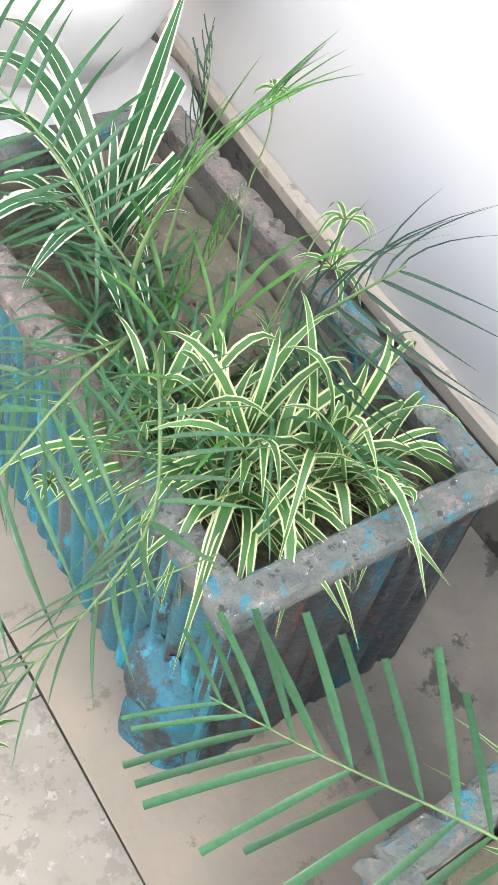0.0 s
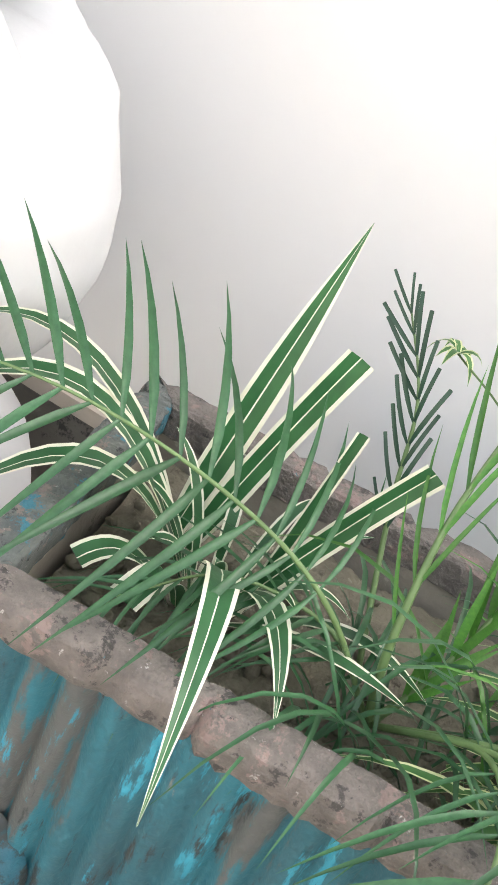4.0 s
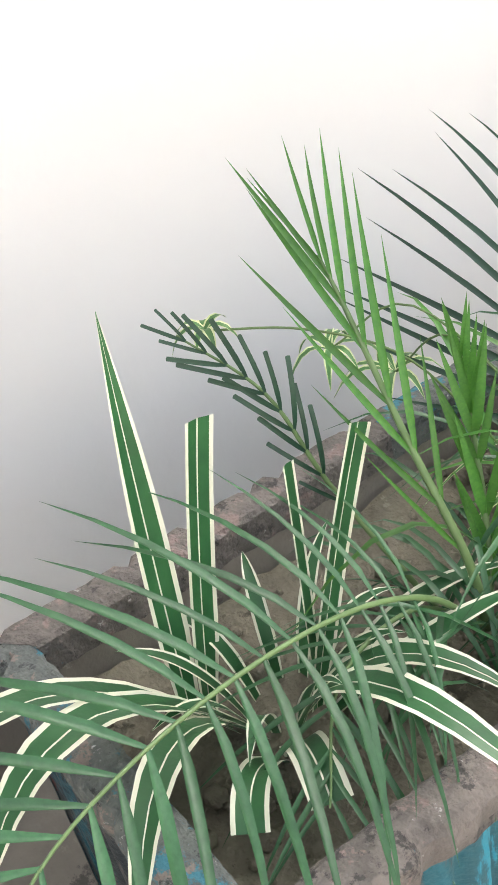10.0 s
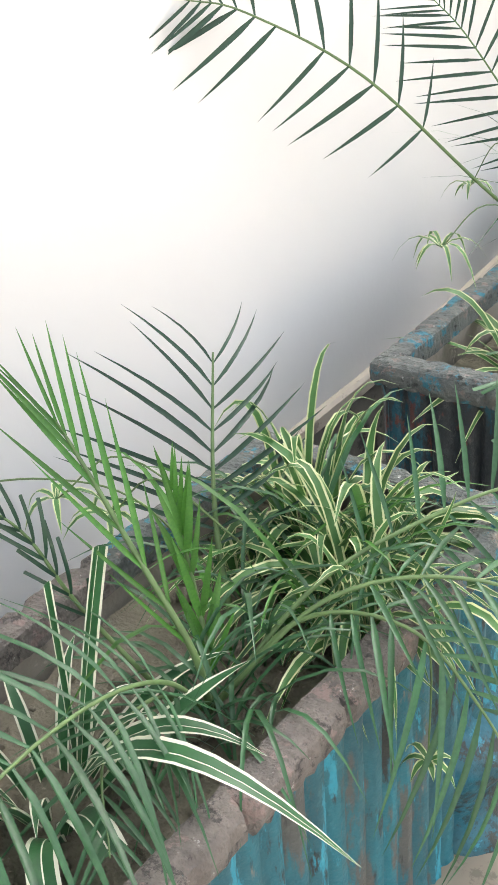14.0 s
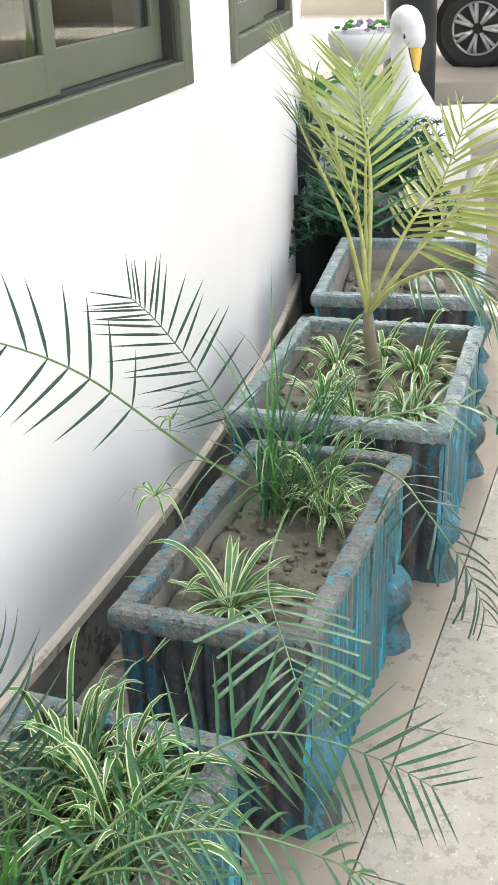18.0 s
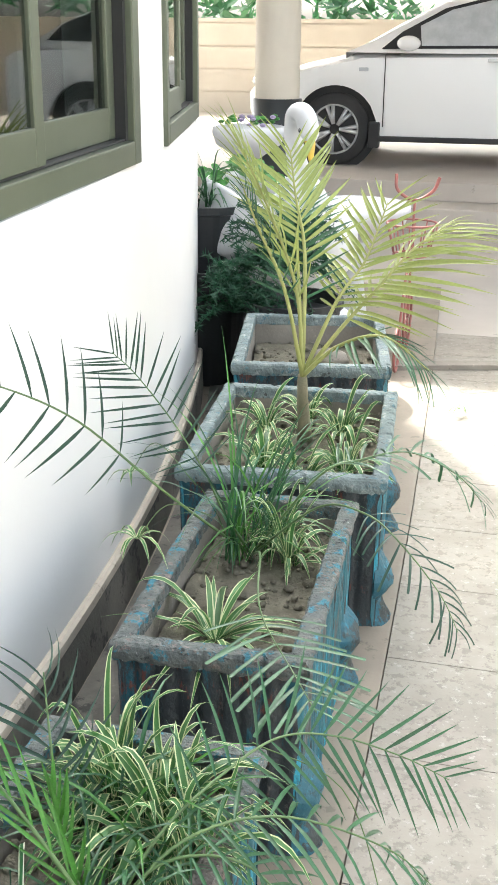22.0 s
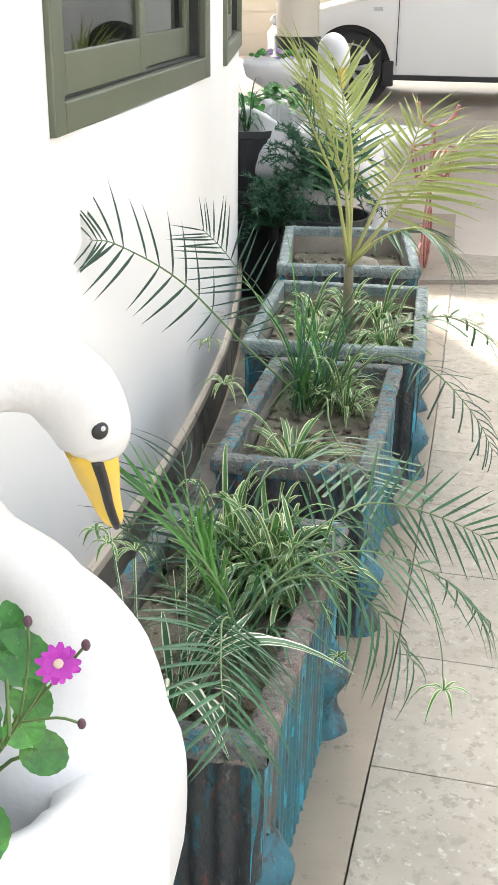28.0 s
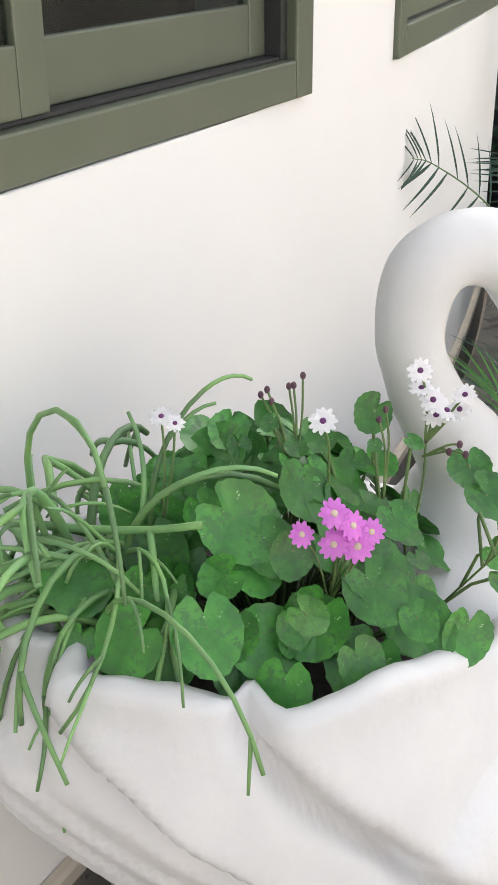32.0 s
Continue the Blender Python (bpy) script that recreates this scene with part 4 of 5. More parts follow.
# ---- third planter: tall yellowing palm ----
palm3 = thing("feather_palm", "taller palm with a short trunk and yellowing arching fronds", "palm", group="feather palms")
T3 = in_planter(2, 0.47, 0.60)
bm = bmesh.new()
tr = [T3, T3 + Vector((0.006, -0.05, 0.08)), T3 + Vector((0.010, -0.10, 0.16)), T3 + Vector((0.016, -0.14, 0.24))]
tube(bm, tr, [0.022, 0.018, 0.016, 0.013], n=12)
part("trunk", bm, M_TRUNK, palm3, smooth=True)
Q = Vector(tr[-1])
for k, (c, ln, pairs, an, lf, m) in enumerate((
        ([Q, (-0.268, 2.10, 0.818), (-0.338, 2.05, 1.04), (-0.405, 2.01, 1.20)], 0.24, 17, 34, 0.10, M_PALMY),
        ([Q, (-0.288, 2.05, 0.827), (-0.347, 2.0, 0.991), (-0.378, 1.97, 1.09)], 0.15, 12, 40, 0.10, M_PALM),
        ([Q, (-0.151, 2.15, 0.717), (-0.072, 2.2, 0.811), (0.007, 2.25, 0.906), (0.094, 2.3, 0.974)], 0.30, 26, 62, -0.25, M_PALMY),
        ([Q, (-0.268, 2.2, 0.89), (-0.306, 2.25, 1.031), (-0.335, 2.3, 1.15)], 0.25, 17, 50, 0.05, M_PALMY),
        ([Q, (-0.177, 2.2, 0.773), (-0.12, 2.3, 0.866), (-0.08, 2.4, 1.008)], 0.26, 20, 58, -0.05, M_PALMY),
        ([Q, Q + Vector((-0.03, 0.08, 0.20)), Q + Vector((-0.06, 0.18, 0.34)), Q + Vector((-0.08, 0.30, 0.42))], 0.22, 14, 50, 0.1, M_PALM),
        ([Q, Q + Vector((0.10, -0.04, 0.10)), Q + Vector((0.22, -0.06, 0.14)), Q + Vector((0.34, -0.06, 0.06))], 0.22, 16, 58, -0.1, M_PALM))):
    frond(palm3, c, pairs, ln, m, M_RACHY, start=0.28, angle=an, lift=lf, bend=0.25, rad=0.007, seed=80 + k, wide=0.8)
for k, (u, v, n, ln) in enumerate(((0.22, 0.26, 30, 0.20), (0.62, 0.26, 28, 0.19), (0.28, 0.68, 28, 0.19), (0.70, 0.68, 24, 0.18), (0.42, 0.14, 24, 0.18), (0.50, 0.80, 20, 0.17))):
    spider_plant(in_planter(2, u, v), n, ln, 90 + k)

# ---- fourth planter: a stone and twigs on bare soil ----
bm = bmesh.new()
bmesh.ops.create_icosphere(bm, subdivisions=3, radius=0.055)
for v in bm.verts:
    v.co = Vector((v.co.x * 1.35, v.co.y, v.co.z * 0.6)) * (1 + 0.25 * noise.noise(v.co * 22))
st = finish("stone", bm, M_CONC, smooth=True)
st.location = in_planter(3, 0.38, 0.62, 0.015)
tagged(st, "grey lump of stone lying on the soil", "stone")
for k in range(5):
    bm = bmesh.new()
    p = in_planter(3, 0.2 + 0.14 * k, 0.3 + 0.1 * (k % 3), 0.012)
    tube(bm, [p, p + Vector((0.06, 0.03 * (k - 2), 0.012)), p + Vector((0.12, 0.02 * (k - 2), 0.004))], 0.0025, n=5)
    tagged(finish("twig", bm, M_TRUNK, smooth=True), "dry brown twig on the soil", "twig", group="twigs")

# ---- swan-shaped planters ----
def swan_mesh():
    """A swan planter in one mesh: body forward +y, head turned a little to +x, origin on the ground below the body."""
    bm = bmesh.new()
    NU, NV = 200, 64
    def lerp_at(x, xs, ys):
        return float(np.interp(x, xs, ys))
    def outline(u):
        c, s = math.cos(u), math.sin(u)
        ln = 0.460 if c > 0 else 0.345
        return Vector((math.copysign(0.254 * abs(s) ** 0.82, s) - 0.012 - (0.15 if c < 0 else 0.045) * c * c, math.copysign(ln * abs(c) ** (0.92 if c > 0 else 0.86), c), 0))
    def width_at(z):
        return lerp_at(z, (0.20, 0.23, 0.27, 0.33, 0.42, 0.50, 0.57, 0.65, 0.72, 0.76), (0.44, 0.58, 0.73, 0.89, 0.985, 1.0, 0.985, 0.92, 0.84, 0.81))
    def step(q, w):
        """Rounded edge of an overlapping fold: rises over w, then falls off slowly."""
        if q <= 0:
            return 0.0
        return min(1.0, (q / w)) ** 0.5 * math.exp(-max(0, q - w) * 1.1)
    def relief(u, z):
        """Folded wing: two overlapping lobes, a round one below, and feather ridges towards the tail."""
        deg = abs(math.degrees(math.atan2(math.sin(u), math.cos(u))))
        fade = min(1, max(0, (z - 0.27) / 0.12))
        a = lerp_at(z, (0.40, 0.51, 0.62, 0.66, 0.72), (78, 96, 110, 117, 126))
        b = lerp_at(z, (0.40, 0.50, 0.59, 0.66, 0.73), (100, 116, 132, 146, 163))
        r = 0.046 * step((a - deg) / 60, 0.05) * min(1, max(0, (deg - 25) / 40)) - 0.022 * math.exp(-((deg - a - 1.5) / 2.4) ** 2)
        if deg >= a:
            r += 0.040 * step((b - deg) / 60, 0.05) * min(1, (deg - a) / 6 + 0.25) - 0.020 * math.exp(-((deg - b - 1.5) / 2.4) ** 2)
        e = ((deg - 82) / 27) ** 2 + ((z - 0.545 + (deg - 82) * 0.0016) / 0.075) ** 2
        if e < 1:
            r += 0.026 * (1 - e) ** 0.3
        if deg > b:
            k = ((deg - b) / 15 + 0.5) % 1.0
            r += 0.013 * (1 - k) ** 0.7 * min(1, k * 6) * min(1, (deg - b) / 8)
        return r * fade
    rings = []
    for j in range(NV + 1):
        v = j / NV
        ring = []
        for i in range(NU):
            u = 2 * math.pi * i / NU
            deg = abs(math.degrees(math.atan2(math.sin(u), math.cos(u))))
            # the rim rises over each fold and dips between them
            rz = 0.722 + 0.030 * math.exp(-((deg - 105) / 17) ** 2) + 0.026 * math.exp(-((deg - 143) / 15) ** 2) + 0.035 * max(0, -math.cos(u)) ** 8 - 0.085 * max(0, math.cos(u)) ** 0.8 + 0.004 * noise.noise(Vector((deg * 0.12, math.sin(u), 0)))
            z = 0.205 + (rz - 0.205) * (1 - v)
            o = outline(u) * width_at(z)
            if o.y > 0:
                o.y *= lerp_at(z, (0.20, 0.30, 0.40, 0.52), (0.66, 0.82, 0.94, 1.0))
            nrm = Vector((math.sin(u), math.cos(u), 0))
            p = o + nrm * relief(u, z) + Vector((0, 0, z))
            if math.cos(u) < 0:
                q = (-math.cos(u)) * max(0, 0.62 - z) / 0.4
                p.y += 0.25 * q
                p.x += 0.10 * q
            ring.append(bm.verts.new(p))
        rings.append(ring)
    for a, b in zip(rings, rings[1:]):
        for i in range(NU):
            bm.faces.new((a[i], a[(i + 1) % NU], b[(i + 1) % NU], b[i]))
    lip = []
    for k, (sc, dz) in enumerate(((0.985, 0.006), (0.94, 0.010), (0.89, 0.006), (0.855, -0.02), (0.83, -0.10))):
        ring = []
        for i in range(NU):
            u = 2 * math.pi * i / NU
            o = rings[0][i].co
            f = max(0, math.cos(u)) ** 1.5
            q = Vector((o.x * sc, o.y * (sc - 0.52 * f * min(1, k / 2)), o.z + dz + 0.003 * noise.noise(Vector((i * 0.4, k, 1)))))
            ring.append(bm.verts.new(q))
        lip.append(ring)
    seq = [rings[0]] + lip
    for a, b in zip(seq, seq[1:]):
        for i in range(NU):
            bm.faces.new((a[(i + 1) % NU], a[i], b[i], b[(i + 1) % NU]))
    bm.faces.new(lip[-1])
    bm.faces.new(rings[-1][::-1])
    lathe(bm, [(0.15, 0.30), (0.17, 0.245), (0.235, 0.205), (0.285, 0.165), (0.292, 0.135), (0.27, 0.085), (0.21, 0.045), (0.20, 0.0), (0.0, 0.0)], n=56, center=(-0.06, 0.14))
    # neck and head
    npts = [(0.03, 0.20, 0.50), (0.040, 0.245, 0.58), (0.050, 0.268, 0.655), (0.056, 0.282, 0.725), (0.050, 0.268, 0.804), (0.028, 0.224, 0.877), (0.015, 0.198, 0.939), (0.012, 0.193, 0.986), (0.019, 0.205, 1.039), (0.036, 0.240, 1.062), (0.061, 0.288, 1.053), (0.076, 0.318, 1.021), (0.084, 0.334, 0.982), (0.086, 0.336, 0.958)]
    rr = [0.20, 0.190, 0.160, 0.110, 0.060, 0.044, 0.0385, 0.0395, 0.0425, 0.042, 0.0425, 0.044, 0.040, 0.027]
    rad = []
    for a, b in zip(rr, rr[1:]):
        rad += [a + (b - a) * k / 6 for k in range(6)]
    rad.append(rr[-1])
    tube(bm, spline(npts, 6), rad, n=32)
    # beak: yellow with a black stripe along each side
    bk = spline([(0.081, 0.330, 0.966), (0.085, 0.336, 0.935), (0.088, 0.342, 0.905), (0.092, 0.350, 0.878), (0.0935, 0.352, 0.868)], 5)
    br = [0.0270, 0.0228, 0.0165, 0.0115, 0.005]
    rb = []
    for a, b in zip(br, br[1:]):
        rb += [a + (b - a) * k / 5 for k in range(5)]
    rb.append(0.003)
    tube(bm, bk, rb, n=20, mi=1)
    for side in (-1, 1):
        bk2 = [p + (Vector((0.454, 0.891, 0.05)) * -0.15 + Vector((0.891, -0.454, 0)) * 0.95 * side) * (r * 0.86) for p, r in zip(bk, rb)][1:]
        tube(bm, bk2, [0.0030 + r * 0.16 for r in rb[1:]], n=10, mi=2)
    hc, hn, hd = Vector((0.081, 0.326, 0.998)), Vector((0.891, -0.454, 0)), Vector((0.454, 0.891, 0))
    for sx in (-1, 1):
        for off, r, m in ((0.0405, 0.0088, 2), (0.0446, 0.0026, 0)):
            q = hc + hn * off * sx + (Vector((0, 0, 0.003)) + hd * 0.002 if m == 0 else Vector((0, 0, 0)))
            bmesh.ops.create_uvsphere(bm, u_segments=14, v_segments=10, radius=r, matrix=Matrix.Translation(q) @ Matrix.Rotation(math.atan2(-0.454, 0.891), 4, 'Z') @ Matrix.Diagonal((0.55, 1, 1, 1)))
            bm.faces.ensure_lookup_table()
            for f in bm.faces[-14 * 10:]:
                f.material_index = m
    bmesh.ops.recalc_face_normals(bm, faces=bm.faces)
    for v in bm.verts:
        c = v.co
        v.co = c + Vector((noise.noise(c * 9), noise.noise(c * 9 + Vector((7, 0, 0))), noise.noise(c * 9 + Vector((0, 7, 0))))) * 0.0035 + Vector((noise.noise(c * 30), noise.noise(c * 30 + Vector((7, 0, 0))), noise.noise(c * 30 + Vector((0, 7, 0))))) * 0.0012
    me = bpy.data.meshes.new("swan_planter")
    bm.to_mesh(me)
    bm.free()
    for m in (M_SWAN, M_BEAK, M_BLACK):
        me.materials.append(m)
    me.polygons.foreach_set("use_smooth", [True] * len(me.polygons))
    return me


SWAN_ME = swan_mesh()
SW_AT, SW_ROT = (-0.323, -0.545, 0.0), -20.0
swan = new("swan_planter", SWAN_ME)
swan.matrix_world = pose(*SW_AT, 0, 0, SW_ROT)
tagged(swan, "glossy white swan-shaped cement planter with a yellow beak", "swan planter", group="swan planters")


def sw(x, y, z):
    return pose(*SW_AT, 0, 0, SW_ROT) @ Vector((x, y, z))

bm = bmesh.new()
nn = 40
ctr = bm.verts.new((0, -0.03, 0.69))
ring = [bm.verts.new((0.195 * math.sin(2 * math.pi * k / nn) - 0.01, -0.02 + 0.21 * math.cos(2 * math.pi * k / nn), 0.675 + 0.008 * noise.noise(Vector((k * 1.7, 0, 0))))) for k in range(nn)]
for k in range(nn):
    bm.faces.new((ctr, ring[k - 1], ring[k]))
so = finish("soil", bm, M_DIRT, smooth=True)
so.matrix_world = pose(*SW_AT, 0, 0, SW_ROT)
tagged(so, "dark potting earth inside the swan planter", "soil", kind="stuff")


def cin_leaf_mesh(seed, r=0.034):
    """A rounded, toothed heart-shaped leaf, cupped between its veins, stalk at its notch, in +y."""
    rg = random.Random(seed)
    bm = bmesh.new()
    n = 48
    cen = bm.verts.new((0, r * 0.02, 0))
    loops = [[], [], []]
    el, tip = rg.uniform(0.95, 1.2), rg.uniform(0.0, 0.12)
    for k in range(n):
        a = 2 * math.pi * k / n
        notch = 1 - 0.55 * math.exp(-((min(a, 2 * math.pi - a)) / 0.20) ** 2)
        rr = r * notch * (1 + 0.022 * math.cos(a * 16 + seed)) * (1 + tip * max(0, -math.cos(a)) ** 6)
        for f, store in zip((0.4, 0.75, 1.0), loops):
            x, y = math.sin(a) * rr * f, -math.cos(a) * rr * f * el + r * 0.15
            z = (0.10 + 0.05 * (seed % 3)) * r * f * f - 0.045 * r * (math.cos(7 * a) > 0.82) * f + 0.06 * r * math.sin(3 * a + seed) * f * f
            store.append(bm.verts.new((x, y, z)))
    for k in range(n):
        j = (k + 1) % n
        bm.faces.new((cen, loops[0][k], loops[0][j]))
        for a, b in zip(loops, loops[1:]):
            bm.faces.new((a[k], b[k], b[j], a[j]))
    for f in bm.faces:
        f.smooth = True
    me = bpy.data.meshes.new("leaf")
    bm.to_mesh(me)
    bm.free()
    me.materials.append(M_CIN)
    return me


CIN = [cin_leaf_mesh(s) for s in range(7)]


def daisy_mesh(name, petals, pm, cm, r):
    bm = bmesh.new()
    rg = random.Random(petals)
    for k in range(petals):
        a = 2 * math.pi * k / petals + rg.uniform(-0.1, 0.1)
        rk = r * rg.uniform(0.85, 1.05)
        d, s = Vector((math.cos(a), math.sin(a), 0)), Vector((-math.sin(a), math.cos(a), 0))
        w = r * 0.235
        lz = Vector((0, 0, r * rg.uniform(-0.08, 0.14)))
        p = [d * rk * 0.2 - s * w * 0.4, d * rk * 0.62 - s * w + lz, d * rk * 0.97 - s * w * 0.45 + lz, d * rk * 1.02, d * rk * 0.97 + s * w * 0.45 + lz, d * rk * 0.62 + s * w + lz, d * rk * 0.2 + s * w * 0.4]
        bm.faces.new([bm.verts.new(q) for q in p])
    bmesh.ops.create_uvsphere(bm, u_segments=12, v_segments=8, radius=r * 0.23, matrix=Matrix.Diagonal((1, 1, 0.55, 1)))
    bm.faces.ensure_lookup_table()
    for f in bm.faces[petals:]:
        f.material_index = 1
    me = bpy.data.meshes.new(name)
    bm.to_mesh(me)
    bm.free()
    me.materials.append(pm)
    me.materials.append(cm)
    return me


def facing(p, d, s=1.0, spin=0.0):
    q = Vector(d).to_track_quat('Z', 'Y').to_matrix().to_4x4()
    return Matrix.Translation(p) @ q @ Matrix.Rotation(spin, 4, 'Z') @ Matrix.Diagonal((s, s, s, 1))


def cineraria(name, label, place, leaves, spread, heads, seed, height=0.16, extra=()):
    rg = random.Random(seed)
    root = thing(name, label, "flower", group="cinerarias")
    spots_ = list(extra)
    for k in range(leaves):
        a = 2 * math.pi * (k * 0.382 + rg.uniform(-0.05, 0.05))
        el = math.sqrt((k + 0.5) / leaves)
        rr = el * rg.uniform(0.92, 1.06)
        x, y = spread[0] * rr * math.cos(a), spread[1] * rr * math.sin(a)
        z = 0.735 + height * math.sqrt(max(0, 1 - min(1, rr) ** 2)) * rg.uniform(0.72, 1.1) + rg.uniform(-0.012, 0.015)
        out = Vector((math.cos(a) * rr, math.sin(a) * rr, 0))
        d = Vector((0.75 * out.x + rg.uniform(-0.5, 0.5) + 0.25, 0.75 * out.y + rg.uniform(-0.5, 0.5) - 0.30, rg.uniform(0.30, 1.0)))
        spots_.append((place(x, y, z), d, rg.choice((0.40, 0.52, 0.66, 0.82, 1.0, 1.18)), place(x * 0.35, y * 0.35, 0.69)))
    for p, d, s, base in spots_:
        lf = new("leaf", rg.choice(CIN))
        lf.parent = root
        lf.matrix_basis = facing(p, d, s, rg.uniform(-0.9, 0.9) + math.pi)
        bm = bmesh.new()
        q = Vector(p) - Vector(d).normalized() * 0.03
        tube(bm, [base, Vector(base).lerp(q, 0.7), p], 0.0020, n=5)
        part("stalk", bm, M_STEM, root, smooth=True)
    for (pos, d, me, s, base) in heads:
        hd = new("flower_head", me)
        hd.parent = root
        hd.matrix_basis = facing(pos, d, s)
        bm = bmesh.new()
        tube(bm, spline([base, Vector(base).lerp(Vector(pos), 0.55) + Vector((0.004, 0, 0.006)), pos], 4), 0.0013, n=5)
        part("stem", bm, M_STEM, root, smooth=True)
    return root


DM = daisy_mesh("magenta_head", 13, M_MAG, M_YELD, 0.0175)
DP = daisy_mesh("pink_head", 12, M_PINK, M_YELD, 0.0148)
DW = daisy_mesh("white_head", 12, M_WPET, M_PURP, 0.0135)
bm = bmesh.new()
bmesh.ops.create_uvsphere(bm, u_segments=10, v_segments=8, radius=0.0036, matrix=Matrix.Diagonal((1, 1, 1.35, 1)))
BUD = bpy.data.meshes.new("bud")
bm.to_mesh(BUD)
bm.free()
BUD.materials.append(M_BUD)

rg = random.Random(5)
heads, extra = [], []
fp = Vector((-0.232, -0.650, 0.868))
for dx, dz, dy in ((0, 0.024, 0), (0.018, 0.012, 0.0), (-0.03, 0.0, 0.0), (0.002, -0.006, -0.006), (0.024, -0.008, -0.004), (0.034, 0.004, 0.004), (0.006, 0.008, 0.006), (0.012, -0.012, 0.01)):
    heads.append((fp + Vector((dx * 0.95, dx * 0.3 + dy, dz)), (0.45 + rg.uniform(-.3, .3), -0.7 + rg.uniform(-.3, .3), 0.5 + rg.uniform(-.1, .4)), DP, rg.uniform(0.9, 1.1), fp + Vector((-0.01, 0.02, -0.09))))
SPRIG_A, SPRIG_B = Vector((-0.16, -0.51, 0.72)), Vector((-0.030, -0.590, 0.932))     # foot and head of the sprig by the neck
heads.append((SPRIG_B, (0.45, -0.8, 0.25), DM, 1.0, SPRIG_A))
for q in ((-0.055, -0.585, 0.962), (-0.025, -0.565, 0.86), (-0.012, -0.578, 0.944)):
    heads.append((Vector(q), (0, 0, 1), BUD, 1.0, SPRIG_A.lerp(SPRIG_B, 0.55) + Vector((0.003, 0, 0.005))))
wp = Vector((-0.182, -0.503, 0.952))
for dx, dz in ((-0.012, 0.016), (0.0, 0.004), (0.014, -0.006), (0.030, 0.012), (0.026, -0.004), (-0.014, 0.034), (0.004, -0.012)):
    heads.append((wp + Vector((dx, dx * 0.2, dz)), (rg.uniform(-.2, .6), rg.uniform(-.9, -.2), 0.7), DW, rg.uniform(0.9, 1.05), Vector((-0.188, -0.500, 0.905))))
for bx, by, bz in ((0.03, 0.0, -0.04), (0.036, 0.004, -0.052), (0.02, 0.0, -0.05)):
    heads.append((wp + Vector((bx, by, bz)), (0, 0, 1), BUD, 0.9, Vector((-0.190, -0.500, 0.89))))
heads.append((Vector((-0.187, -0.500, 0.908)), (0, 0, 1), BUD, 0.5, Vector((-0.20, -0.49, 0.78))))
for bx, by, bz in ((-0.31, -0.53, 0.972), (-0.318, -0.535, 0.962), (-0.325, -0.53, 0.958), (-0.345, -0.54, 0.955), (-0.352, -0.54, 0.948), (-0.338, -0.545, 0.945), (-0.225, -0.52, 0.945), (-0.23, -0.525, 0.935)):
    heads.append((Vector((bx, by, bz)), (0, 0, 1), BUD, 0.85, Vector((-0.315, -0.545, 0.85)) if bx < -0.28 else Vector((-0.22, -0.53, 0.85))))
heads.append((Vector((-0.270, -0.580, 0.950)), (0.2, -0.6, 0.7), DW, 1.1, Vector((-0.27, -0.56, 0.86))))
heads.append((Vector((-0.425, -0.62, 0.945)), (0.1, -0.5, 0.9), DW, 0.95, Vector((-0.42, -0.64, 0.82))))
heads.append((Vector((-0.410, -0.62, 0.940)), (0.3, -0.5, 0.9), DW, 0.8, Vector((-0.42, -0.64, 0.82))))
# leaves of the upright flowering stems and of the sprigs towards the neck
for p, d, s in (((-0.24, -0.47, 0.92), (0.5, -0.6, 0.3), 0.85), ((-0.27, -0.545, 0.915), (0.2, -0.6, 0.6), 0.6), ((-0.325, -0.55, 0.925), (0.2, -0.6, 0.6), 0.35), ((-0.30, -0.545, 0.90), (0.2, -0.5, 0.8), 0.5),
                ((-0.10, -0.59, 0.755), (0.5, -0.7, 0.4), 1.0), ((-0.115, -0.47, 0.845), (0.4, -0.6, 0.6), 0.95), ((-0.075, -0.53, 0.85), (0.3, -0.8, 0.3), 0.65), ((-0.09, -0.52, 0.81), (0.5, -0.7, 0.2), 0.7),
                ((-0.14, -0.45, 0.865), (0.2, -0.6, 0.7), 0.9), ((-0.085, -0.50, 0.77), (0.6, -0.5, 0.4), 0.75), ((-0.19, -0.50, 0.905), (0.4, -0.4, 0.7), 0.35), ((-0.22, -0.53, 0.91), (0.2, -0.5, 0.7), 0.3)):
    p = (p[0] - 0.012, p[1], p[2])
    foot = Vector((-0.19 + 0.35 * (p[0] + 0.19), -0.51 + 0.35 * (p[1] + 0.51), 0.715))
    if p[0] > -0.16:
        foot = SPRIG_A.lerp(SPRIG_B, min(0.55, max(0.0, (p[2] - 0.77) / 0.20)))
    extra.append((Vector(p), Vector(d), s * 0.78, foot))
for k in range(20):
    a = radians(85 + 5.2 * k)
    rr = 0.74 + 0.10 * (k % 3)
    p = sw(0.215 * rr * math.sin(a) - 0.01 - 0.06 * math.cos(a) ** 2, 0.26 * rr * math.cos(a), 0.742 + 0.022 * (k % 4))
    extra.append((p, Vector((0.3 + 0.4 * math.sin(3 * k), -0.8 + 0.3 * math.cos(5 * k), 0.55 + 0.3 * math.sin(7 * k))), (0.75, 1.0, 0.55, 0.9, 1.1)[k % 5], sw(0.1 * math.sin(a), 0.12 * math.cos(a), 0.70)))
cineraria("cineraria", "leafy cineraria with pink, magenta and white daisy flowers", lambda x, y, z: sw(x - 0.02, y + 0.006, z), 100, (0.180, 0.176), heads, 77, height=0.145, extra=extra)

